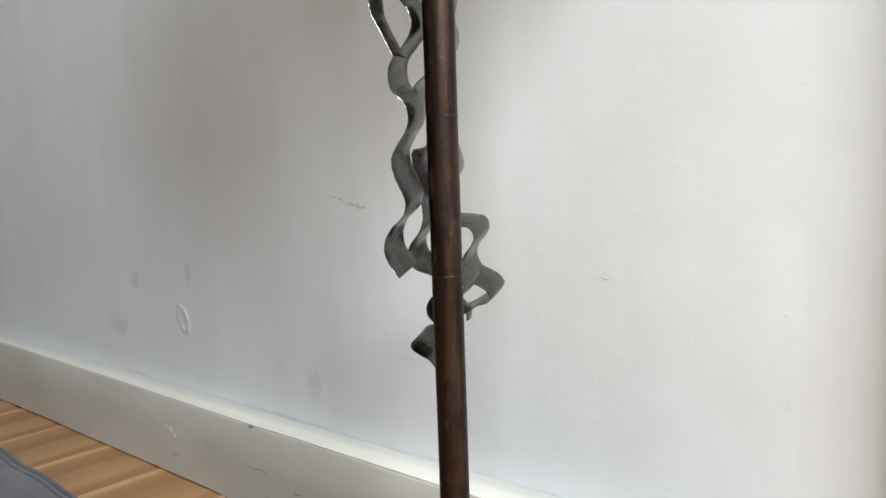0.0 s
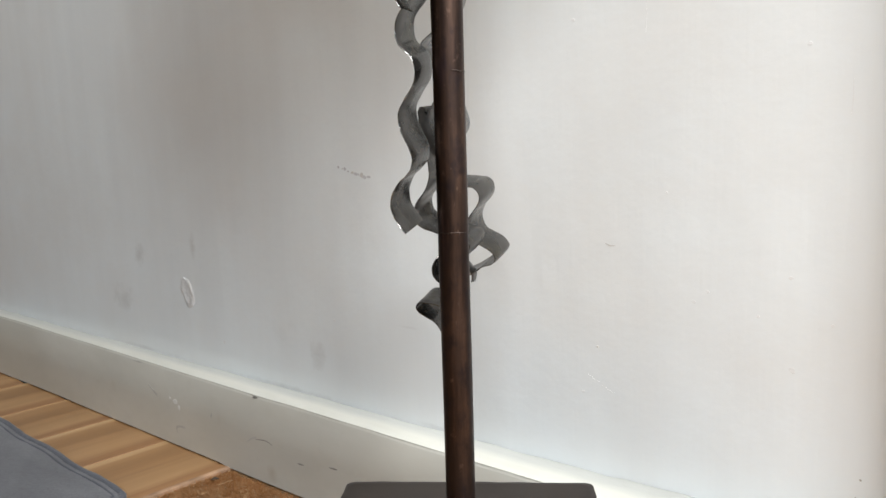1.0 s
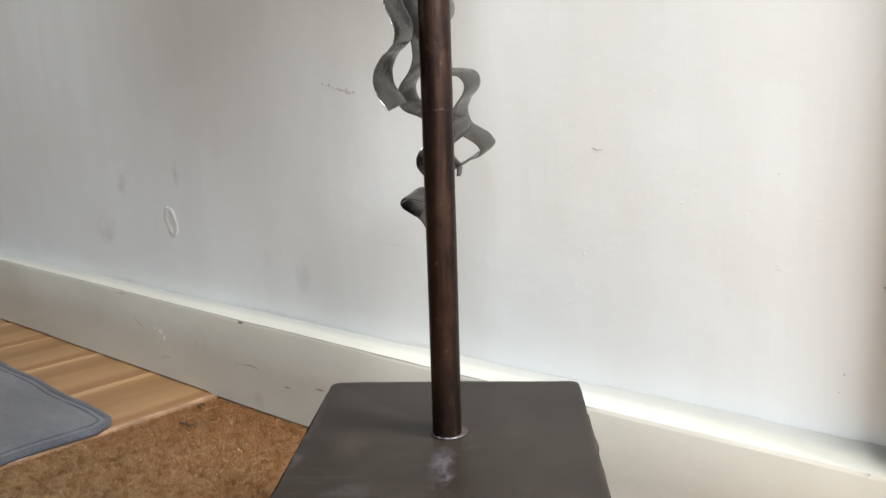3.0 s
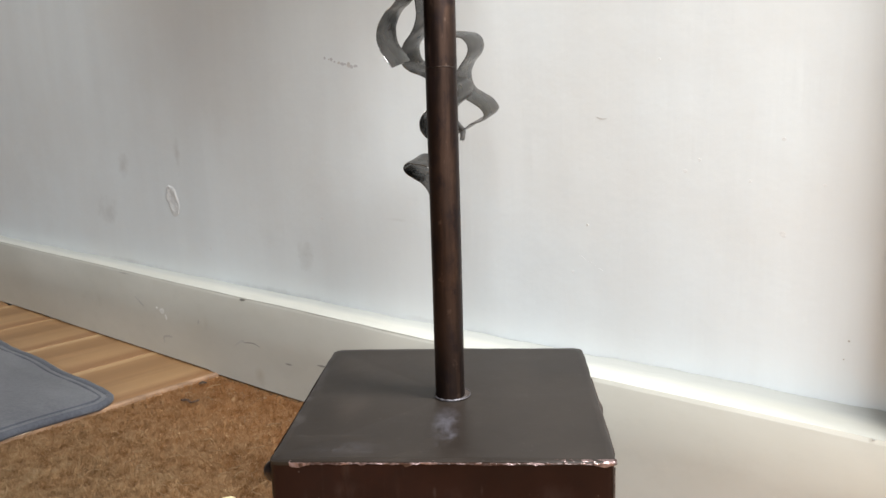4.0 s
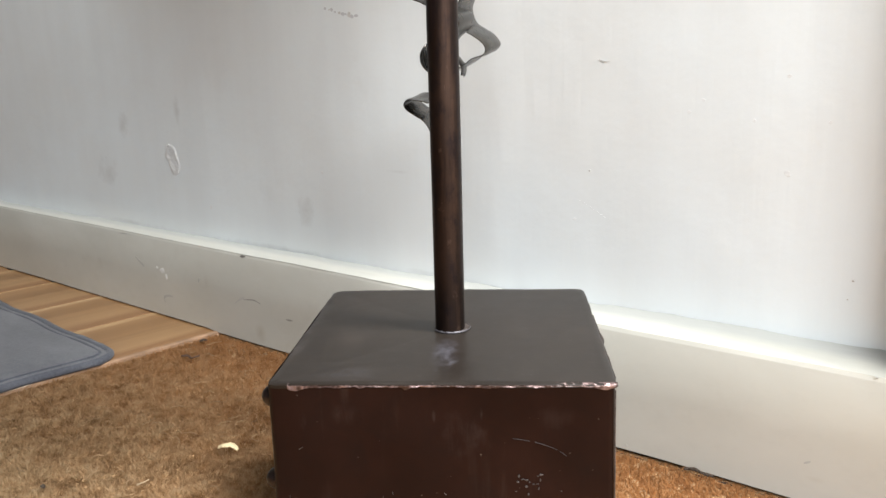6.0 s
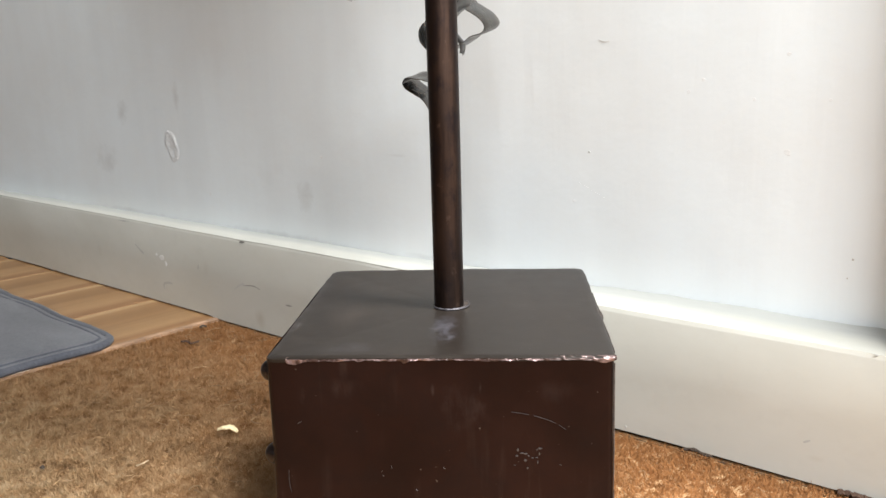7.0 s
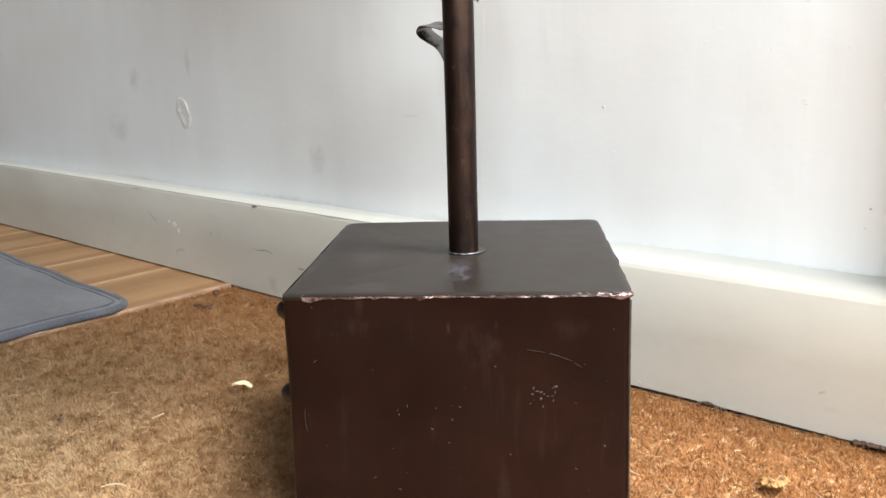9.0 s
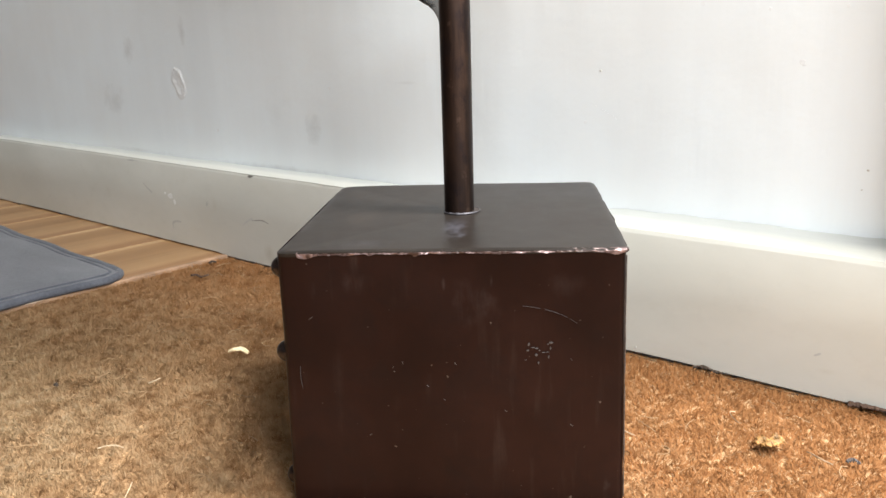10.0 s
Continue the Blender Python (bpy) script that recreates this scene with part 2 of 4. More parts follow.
def strip_steel():
    m, nt, b = material("brushed_grey_steel")
    cloud = noise_tex(nt, coords(nt), 38, 4)
    spots = noise_tex(nt, coords(nt), 170, 4, 0.65)
    col = mixed(nt, ramp(nt, cloud, grey(0.35, 0.7)), (0.034, 0.032, 0.030), (0.092, 0.087, 0.081))
    col = mixed(nt, math_node(nt, "MULTIPLY", ramp(nt, noise_tex(nt, coords(nt), 55, 4, 0.6), grey(0.52, 0.70)), 0.6), col, (0.105, 0.092, 0.060))
    col = mixed(nt, math_node(nt, "MULTIPLY", ramp(nt, spots, grey(0.68, 0.74)), 0.45), col, (0.42, 0.41, 0.38))
    col = mixed(nt, math_node(nt, "MULTIPLY", ramp(nt, spots, [(0.28, (1, 1, 1)), (0.38, (0, 0, 0))]), 0.3), col, (0.03, 0.027, 0.024))
    nt.links.new(col, b.inputs["Base Color"])
    b.inputs["Metallic"].default_value = 0.95
    nt.links.new(ramp(nt, cloud, [(0.3, (0.20,) * 3), (0.7, (0.34,) * 3)]), b.inputs["Roughness"])
    bump(nt, b, math_node(nt, "ADD", noise_tex(nt, coords(nt), 34, 1), math_node(nt, "MULTIPLY", spots, 0.03)), 0.45, 0.0022)
    return m


def coir():
    m, nt, b = material("coir_fibre")
    geo = nt.nodes.new("ShaderNodeNewGeometry")
    tuft = noise_tex(nt, coords(nt), 105, 3, 0.55)
    patch = noise_tex(nt, coords(nt), 42, 4)
    lightness = math_node(nt, "ADD", math_node(nt, "MULTIPLY", tuft, 0.62), math_node(nt, "MULTIPLY", patch, 0.56))
    mix = math_node(nt, "ADD", math_node(nt, "MULTIPLY", geo.outputs["Random Per Island"], 0.06), math_node(nt, "ADD", lightness, 0.04))
    reddish = ramp(nt, mix, [(0.36, (0.238, 0.102, 0.037)), (0.62, (0.324, 0.149, 0.057)), (0.85, (0.389, 0.192, 0.080)), (0.97, (0.432, 0.243, 0.113))])
    greyish = ramp(nt, mix, [(0.50, (0.160, 0.105, 0.055)), (0.60, (0.290, 0.205, 0.115)), (0.69, (0.415, 0.310, 0.182)), (0.80, (0.500, 0.395, 0.250))])
    # the colour turns greyer and more olive towards the left
    grey_zone = blot(nt, (-0.56, 0.26, 0.0), (0.92, 0.66, 1.0), 0.45)
    stain = ramp(nt, noise_tex(nt, coords(nt), 15, 4, 0.6), grey(0.42, 0.66))
    col = mixed(nt, math_node(nt, "MULTIPLY", grey_zone, 0.92), reddish, greyish)
    nt.links.new(mixed(nt, math_node(nt, "MULTIPLY", stain, 0.22), col, (0.20, 0.105, 0.045)), b.inputs["Base Color"])
    b.inputs["Roughness"].default_value = 0.8
    b.inputs["Specular IOR Level"].default_value = 0.06
    # each bristle is round and frayed, so its shading leans towards the brush's own face
    lean = nt.nodes.new("ShaderNodeVectorMath")
    lean.operation = "MULTIPLY_ADD"
    nt.links.new(geo.outputs["Normal"], lean.inputs[0])
    lean.inputs[1].default_value = (0.38, 0.38, 0.38)
    lean.inputs[2].default_value = (0, 0, 0.75)
    unit = nt.nodes.new("ShaderNodeVectorMath")
    unit.operation = "NORMALIZE"
    nt.links.new(lean.outputs[0], unit.inputs[0])
    nt.links.new(unit.outputs[0], b.inputs["Normal"])
    through_light = nt.nodes.new("ShaderNodeBsdfTranslucent")
    nt.links.new(b.inputs["Base Color"].links[0].from_socket, through_light.inputs["Color"])
    both = nt.nodes.new("ShaderNodeMixShader")
    both.inputs[0].default_value = 0.40
    nt.links.new(b.outputs[0], both.inputs[1])
    nt.links.new(through_light.outputs[0], both.inputs[2])
    nt.links.new(both.outputs[0], nt.nodes["Material Output"].inputs["Surface"])
    return m


def coir_back():
    m, nt, b = material("coir_backing")
    n = noise_tex(nt, coords(nt), 240, 4)
    nt.links.new(mixed(nt, ramp(nt, n, grey(0.35, 0.7)), (0.32, 0.19, 0.09), (0.44, 0.28, 0.14)), b.inputs["Base Color"])
    b.inputs["Roughness"].default_value = 0.9
    bump(nt, b, n, 0.8, 0.004)
    return m


def plank_wood():
    m, nt, b = material("varnished_floorboard")
    info = nt.nodes.new("ShaderNodeObjectInfo")
    vec = nt.nodes.new("ShaderNodeVectorMath")
    vec.operation = "ADD"
    nt.links.new(coords(nt, (30, 1.1, 10)), vec.inputs[0])
    off = nt.nodes.new("ShaderNodeCombineXYZ")
    nt.links.new(math_node(nt, "MULTIPLY", info.outputs["Random"], 37.0), off.inputs[0])
    nt.links.new(off.outputs[0], vec.inputs[1])
    grain = noise_tex(nt, vec.outputs[0], 1.0, 5, 0.55, 0.3)
    fine = noise_tex(nt, coords(nt, (300, 8, 60)), 1.5, 3)
    sep = nt.nodes.new("ShaderNodeSeparateXYZ")
    nt.links.new(coords(nt), sep.inputs[0])
    # sapwood runs pale along one side of each board
    side = math_node(nt, "ADD", math_node(nt, "MULTIPLY", sep.outputs[0], 6.3), math_node(nt, "MULTIPLY", grain, 0.42))
    col = ramp(nt, math_node(nt, "ADD", side, 0.32), [(0.0, (0.45, 0.300, 0.160)), (0.11, (0.41, 0.258, 0.126)), (0.19, (0.265, 0.145, 0.061)), (0.45, (0.215, 0.114, 0.047)), (0.62, (0.30, 0.172, 0.077)), (0.80, (0.345, 0.204, 0.095)), (0.9, (0.24, 0.12, 0.05))])
    col = mixed(nt, math_node(nt, "MULTIPLY", ramp(nt, grain, grey(0.45, 0.7)), 0.45), col, (0.40, 0.225, 0.10))
    col = mixed(nt, math_node(nt, "MULTIPLY", ramp(nt, fine, grey(0.5, 0.8)), 0.3), col, (0.22, 0.118, 0.048))
    nt.links.new(col, b.inputs["Base Color"])
    b.inputs["Roughness"].default_value = 0.36
    bump(nt, b, fine, 0.12, 0.0006)
    return m


def rug_cloth(name, a, c):
    m, nt, b = material(name)
    nap = noise_tex(nt, coords(nt), 320, 4)
    brush = noise_tex(nt, coords(nt, (1, 2.2, 1)), 9, 4, 0.6, 0.8)
    col = mixed(nt, ramp(nt, math_node(nt, "ADD", math_node(nt, "MULTIPLY", nap, 0.45), math_node(nt, "MULTIPLY", brush, 0.6)), grey(0.4, 0.66)), a, c)
    nt.links.new(col, b.inputs["Base Color"])
    b.inputs["Roughness"].default_value = 0.95
    b.inputs["Sheen Weight"].default_value = 0.12
    bump(nt, b, math_node(nt, "ADD", nap, brush), 0.5, 0.002)
    return m


def plain(name, colour, rough=0.6, metal=0.0, vary=0.25, scale=60):
    m, nt, b = material(name)
    n = noise_tex(nt, coords(nt), scale, 4)
    dark = tuple(c * (1 - vary) for c in colour)
    nt.links.new(mixed(nt, ramp(nt, n, grey(0.35, 0.7)), dark, colour), b.inputs["Base Color"])
    b.inputs["Roughness"].default_value, b.inputs["Metallic"].default_value = rough, metal
    bump(nt, b, n, 0.2, 0.001)
    return m


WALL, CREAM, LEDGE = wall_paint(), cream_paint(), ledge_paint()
SHEET, TOP, EDGE, COPPER, STEEL = bronze_sheet(), bronze_top(), worn_edge(), pipe_copper(), strip_steel()
COIR, COIR_BACK, PLANK = coir(), coir_back(), plank_wood()
RUG, BINDING = rug_cloth("blue_grey_plush", (0.085, 0.089, 0.100), (0.131, 0.135, 0.147)), rug_cloth("blue_grey_binding", (0.042, 0.046, 0.058), (0.066, 0.071, 0.088))
RUG_HEM = rug_cloth("blue_grey_hem", (0.050, 0.054, 0.067), (0.082, 0.087, 0.102))
CEILING = plain("ceiling_paint", (0.48, 0.47, 0.455), 0.8, 0, 0.05, 8)
FAR_WALL = plain("grey_wall_paint", (0.115, 0.112, 0.110), 0.8, 0, 0.15, 6)
DARK = plain("dark_grime", (0.055, 0.038, 0.026), 0.9)
# black that stands for the shade inside narrow gaps
GAP_BLACK = plain("gap_black", (0.022, 0.014, 0.010), 0.95)
FAINT = plain("faint_grey_mark", (0.58, 0.58, 0.565), 0.7)
PENCIL = plain("grey_pencil", (0.50, 0.515, 0.54), 0.7, 0, 0.12, 300)
SCUFF = plain("grey_scuff", (0.49, 0.485, 0.455), 0.8)
RUBBED = plain("dark_rubbed_mark", (0.32, 0.31, 0.285), 0.8, 0, 0.4)
WALL_CHIP = plain("white_filler_under_paint", (0.70, 0.72, 0.725), 0.5, 0, 0.12, 300)
CHIP = plain("bare_white_filler", (0.68, 0.68, 0.65), 0.6, 0, 0.1)
STRAW = plain("pale_straw", (0.86, 0.70, 0.42), 0.7, 0, 0.2, 200)
PALE_FIBRE = plain("pale_loose_fibre", (0.40, 0.255, 0.13), 0.7, 0, 0.5, 40)
STRAY = plain("bleached_fibre", (0.48, 0.36, 0.225), 0.7, 0, 0.2, 200)
LEAF = plain("dry_yellow_leaf", (0.42, 0.215, 0.060), 0.65, 0, 0.7, 220)
LINT = plain("grey_lint", (0.15, 0.128, 0.115), 0.95, 0, 0.6, 400)
SPLINTER = plain("brown_splinter", (0.075, 0.040, 0.024), 0.9)
BARE = plain("scratched_bright_metal", (0.125, 0.105, 0.098), 0.45, 0.4, 0.6, 400)
RUBBED_PAINT = plain("rubbed_brown_paint", (0.072, 0.062, 0.062), 0.5, 0.2, 0.7, 700)
RIVET = plain("worn_rivet", (0.045, 0.032, 0.028), 0.28, 0.8, 0.5, 300)
FRAME = plain("white_frame_paint", (0.75, 0.75, 0.74), 0.45, 0, 0.06, 10)
BRIGHT = plain("bright_edge_steel", (0.75, 0.75, 0.74), 0.25, 1.0, 0.85, 420)
TRIM = plain("worn_pale_wood_strip", (0.40, 0.25, 0.155), 0.5, 0, 0.5, 30)


# ---- mesh helpers ----
def mesh_object(name, bm, mat, parent=None, smooth=False, sharp=35):
    bmesh.ops.recalc_face_normals(bm, faces=bm.faces)
    if smooth:
        for f in bm.faces:
            f.smooth = True
        for e in bm.edges:
            if len(e.link_faces) == 2 and e.calc_face_angle(0) > radians(sharp):
                e.smooth = False
    me = bpy.data.meshes.new(name)
    bm.to_mesh(me)
    bm.free()
    me.materials.append(mat)
    ob = new(name, me)
    if parent:
        ob.parent = parent
    return ob


def part(name, bm, mat, parent, label="", smooth=False, sharp=35):
    ob = mesh_object(name, bm, mat, parent, smooth, sharp)
    return tagged(ob, label)


def box(lo, hi, bevel=0.0, seg=2, bm=None):
    bm = bm or bmesh.new()
    got = bmesh.ops.create_cube(bm, size=1.0)["verts"]
    size, mid = [h - l for l, h in zip(lo, hi)], [(h + l) / 2 for l, h in zip(lo, hi)]
    for v in got:
        v.co = Vector([c * s + m for c, s, m in zip(v.co, size, mid)])
    if bevel:
        edges = list({e for v in got for e in v.link_edges})
        bmesh.ops.bevel(bm, geom=edges, offset=bevel, segments=seg, profile=0.5, affect="EDGES")
    return bm


def prism(outline, lo, hi, axis=2, bm=None):
    """A closed outline of (a, b) pairs pushed from lo to hi along an axis."""
    bm = bm or bmesh.new()
    rings = []
    for h in (lo, hi):
        ring = []
        for a, b in outline:
            c = [a, b]
            c.insert(axis, h)
            ring.append(bm.verts.new(c))
        rings.append(ring)
    n = len(outline)
    for i in range(n):
        j = (i + 1) % n
        bm.faces.new((rings[0][i], rings[0][j], rings[1][j], rings[1][i]))
    bm.faces.new(rings[0])
    bm.faces.new(rings[1])
    return bm


def smooth_path(points, per=10):
    """A Catmull-Rom curve through the points, which may carry extra values after x, y, z."""
    p = [np.array(q, float) for q in points]
    p = [2 * p[0] - p[1], *p, 2 * p[-1] - p[-2]]
    out = []
    for a, b, c, d in zip(p, p[1:], p[2:], p[3:]):
        for i in range(per):
            s = i / per
            out.append(0.5 * (2 * b + (c - a) * s + (2 * a - 5 * b + 4 * c - d) * s**2 + (3 * b - a - 3 * c + d) * s**3))
    out.append(p[-2])
    return out


def tube(path, radius, sides=12, bm=None):
    """A tube along a path; radius is a number or a function of 0..1."""
    bm = bm or bmesh.new()
    pts = [Vector(q[:3]) for q in path]
    rings, side = [], None
    for i, c in enumerate(pts):
        way = (pts[min(i + 1, len(pts) - 1)] - pts[max(i - 1, 0)]).normalized()
        if side is None:
            side = way.orthogonal().normalized()
        side = (side - way * side.dot(way)).normalized()
        up = way.cross(side)
        r = radius(i / (len(pts) - 1)) if callable(radius) else radius
        rings.append([bm.verts.new(c + r * (math.cos(a) * side + math.sin(a) * up)) for a in (2 * math.pi * k / sides for k in range(sides))])
    for r0, r1 in zip(rings, rings[1:]):
        for k in range(sides):
            bm.faces.new((r0[k], r0[(k + 1) % sides], r1[(k + 1) % sides], r1[k]))
    bm.faces.new(rings[0])
    bm.faces.new(rings[-1])
    return bm


def flake(rng, size, thick, n=9, squash=(1, 1)):
    """A small irregular chip in the x, z plane, raised towards -y."""
    bm = bmesh.new()
    rim, top = [], []
    for i in range(n):
        a = 2 * math.pi * i / n
        r = size * rng.uniform(0.65, 1.15)
        x, z = r * math.cos(a) * squash[0], r * math.sin(a) * squash[1]
        rim.append(bm.verts.new((x, 0, z)))
        top.append(bm.verts.new((0.75 * x, -thick * rng.uniform(0.6, 1.1), 0.75 * z)))
    for i in range(n):
        j = (i + 1) % n
        bm.faces.new((rim[i], rim[j], top[j], top[i]))
    bm.faces.new(top)
    bm.faces.new(rim)
    return bm


# ---- the room ----
WALL_Y, BOARD_Y = 0.7618, 0.7235
X0, X1, Y0, ROOM = -3.2, 0.98, -2.5, 2.45

bm = box((X0, WALL_Y, -0.02), (0.17, WALL_Y + 0.12, ROOM))
box((0.17, WALL_Y, 2.06), (X1 + 0.12, WALL_Y + 0.12, ROOM), bm=bm)
box((0.88, WALL_Y, -0.02), (X1 + 0.12, WALL_Y + 0.12, 2.06), bm=bm)
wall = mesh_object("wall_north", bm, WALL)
tagged(wall, "white painted plaster wall with scuffs and chips", "wall", kind="structure")
# unseen closing walls, made dark so that little light bounces back
tagged(mesh_object("wall_west", box((X0 - 0.12, Y0, -0.02), (X0, WALL_Y + 0.12, ROOM)), FAR_WALL), "plain dark grey painted wall", "wall", kind="structure")


def wall_with_opening(name, axis, at, thick, span, hole):
    """A wall across x or y with one opening (from, to, sill, head)."""
    bm = bmesh.new()
    a0, a1, z0, z1 = hole
    for s0, s1, b0, b1 in ((span[0], a0, -0.02, ROOM), (a1, span[1], -0.02, ROOM), (a0, a1, -0.02, z0), (a0, a1, z1, ROOM)):
        lo, hi = ((at, s0, b0), (at + thick, s1, b1)) if axis == "x" else ((s0, at, b0), (s1, at + thick, b1))
        box(lo, hi, bm=bm)
    return tagged(mesh_object(name, bm, FAR_WALL), "plain dark grey painted wall with an opening", "wall", kind="structure")


wall_with_opening("wall_east", "x", X1, 0.12, (Y0, WALL_Y), (-1.85, 0.60, 0.02, 2.06))
wall_with_opening("wall_south", "y", Y0 - 0.12, 0.12, (X0, X1), (-1.05, 0.25, 0.92, 2.0))
tagged(mesh_object("ceiling", box((X0 - 0.12, Y0 - 0.12, ROOM), (X1 + 0.12, WALL_Y + 0.12, ROOM + 0.1)), CEILING), "plain white ceiling", "ceiling", kind="structure")
tagged(mesh_object("floor", box((X0 - 0.12, Y0 - 0.12, -0.08), (X1 + 0.12, WALL_Y + 0.12, -0.02)), plain("subfloor", (0.20, 0.12, 0.06), 0.8)), "dark wooden subfloor", "floor", kind="structure")


def glazed_frame(name, axis, at, hole, label):
    ob = new(name)
    tagged(ob, label, "door" if name.startswith("door") else "window", kind="structure")
    a0, a1, z0, z1 = hole
    for s0, s1, b0, b1 in ((a0, a0 + 0.05, z0, z1), (a1 - 0.05, a1, z0, z1), (a0 + 0.05, a1 - 0.05, z0, z0 + 0.06), (a0 + 0.05, a1 - 0.05, z1 - 0.06, z1)):
        lo, hi = ((at, s0, b0), (at + 0.05, s1, b1)) if axis == "x" else ((s0, at, b0), (s1, at + 0.05, b1))
        part("frame", box(lo, hi, 0.004), FRAME, ob)
    return ob


# unseen openings, added so that daylight and sky can come in
glazed_frame("door_1", "x", X1 + 0.02, (-1.85, 0.60, 0.02, 2.06), "unseen open doorway with a white painted frame, assumed for the daylight")
glazed_frame("window_1", "y", Y0 - 0.09, (-1.05, 0.25, 0.92, 2.0), "unseen window opening with a white painted frame, added for sky light")


# out of sight; added to darken the wall's right end with its shade
tagged(mesh_object("trim", box((0.122, WALL_Y - 0.0445, -0.004), (0.168, WALL_Y, 2.12), 0.004), FRAME), "unseen white door casing added to shade the wall's end", "door casing", kind="structure")


# skirting: a front that eases back towards the far end, and a sloping top
def skirting():
    ob = new("baseboard")
    tagged(ob, "cream painted skirting board with scuffs and a white ledge", "skirting board", kind="structure")
    front, top = bmesh.new(), bmesh.new()
    rows_f, rows_t, joint = [], [], []
    n = 180
    for i in range(n + 1):
        x = X0 + (0.122 - X0) * i / n
        back = 0.0135 * min(1, max(0, (-0.62 - x) / 0.7))
        y = BOARD_Y + back
        wob = 0.0007 * noise.noise((x * 9, 1.3, 0)) + 0.0004 * noise.noise((x * 40, 4, 0))
        h = 0.1185 - 0.0028 * min(1, max(0, (x + 0.6) / 0.5)) + wob
        foot = (0.0004 if x < -0.71 else -0.0016) + 0.0012 * noise.noise((x * 7, 9, 2))
        prof = ((y + 0.004, foot), (y, foot + 0.002), (y, h * 0.5), (y, h - 0.003), (y + 0.0012, h - 0.0008), (y + 0.004, h))
        rows_f.append([front.verts.new((x, a, b)) for a, b in prof] + [front.verts.new((x, WALL_Y, h)), front.verts.new((x, WALL_Y, foot))])
        if -1.7 < x < -0.12:
            joint.append((x, y + 0.0012, h + 0.0008))
        w2 = 0.0015 * noise.noise((x * 14, 7, 5)) + 0.0008 * noise.noise((x * 55, 2, 8))
        k = 0.34 + 0.66 * min(1, max(0, (x + 0.45) / 0.4))
        lip = ((y + 0.0004, h - 0.0022), (y + 0.0016, h + 0.0012), (y + 0.5 * (WALL_Y - y), h + 0.0026 * k + 0.0006 + 0.4 * w2), (WALL_Y - 0.004, h + 0.0060 * k + w2), (WALL_Y - 0.0006, h + 0.0095 * k + 1.4 * w2), (WALL_Y - 0.0003, h))
        rows_t.append([top.verts.new((x, a, b)) for a, b in lip])
    for bm, rows in ((front, rows_f), (top, rows_t)):
        for r0, r1 in zip(rows, rows[1:]):
            for k in range(len(r0)):
                j = (k + 1) % len(r0)
                bm.faces.new((r0[k], r0[j], r1[j], r1[k]))
        bm.faces.new(rows[0])
        bm.faces.new(rows[-1])
    part("board", front, CREAM, ob, "cream gloss-painted board", True, 50)
    part("joint", tube(joint, lambda s: max(0.0002, 0.0003 + 0.0007 * noise.noise((s * 45, 3, 7))), 6), plain("dusty_joint", (0.50, 0.49, 0.44), 0.8, 0, 0.2), ob, "thin dusty joint under the ledge", True, 80)
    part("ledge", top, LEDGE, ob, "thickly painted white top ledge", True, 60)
    return ob


baseboard = skirting()
# dark strip laid in for the shade under the skirting board
gap = []
for i in range(80):
    x = -0.70 + 0.81 * i / 79
    gap.append((x, BOARD_Y - 0.0008 + 0.0012 * noise.noise((x * 25, 3, 1)), -0.0036))
part("grime_line", tube(gap, lambda s: max(0.0001, 0.0004 + 0.0014 * noise.noise((s * 70, 2, 2))), 6), GAP_BLACK, baseboard, "dark strip for the shade in the gap under the board", True, 80)


def board_face(x):
    return BOARD_Y + 0.0135 * min(1, max(0, (-0.62 - x) / 0.7))


# marks on the wall and the skirting
def stroke(name, parent, mat, points, width, y, lift=0.0004):
    """A thin rubbed mark along points (x, z) on an upright face at y."""
    path = smooth_path([(a, 0, b) for a, b in points], 6)
    bm = bmesh.new()
    rows = []
    for i, p in enumerate(path):
        way = Vector(path[min(i + 1, len(path) - 1)] - path[max(i - 1, 0)]).normalized()
        side = Vector((-way.z, 0, way.x))
        w = width * (0.35 + 0.65 * math.sin(math.pi * min(0.97, max(0.03, i / (len(path) - 1))))) * (0.8 + 0.4 * noise.noise((i * 0.7, points[0][0] * 50, 1)))
        rows.append([bm.verts.new(Vector((p[0], y - lift, p[2])) + s * w * side) for s in (-0.5, 0.5)] + [bm.verts.new(Vector((p[0], y + 0.001, p[2])))])
    for r0, r1 in zip(rows, rows[1:]):
        for k in range(3):
            bm.faces.new((r0[k], r0[(k + 1) % 3], r1[(k + 1) % 3], r1[k]))
    return part(name, bm, mat, parent)


rng = random.Random(11)
# a smudged pencil scratch
for i in range(10):
    f = i / 9
    ob = part("pencil_mark", flake(rng, rng.uniform(0.0020, 0.0032) * (0.7 + 0.5 * f), 0.00012, 9, (rng.uniform(0.8, 1.3), rng.uniform(0.5, 1.0))), FAINT if i % 3 == 1 else PENCIL, wall)
    ob.location = (-0.497 + 0.046 * f + rng.uniform(-0.001, 0.001), WALL_Y, 0.4158 - 0.0115 * f + rng.uniform(-0.0014, 0.0014))
# a filled dent under the paint, with a raised rim
scar = bmesh.new()
rows = []
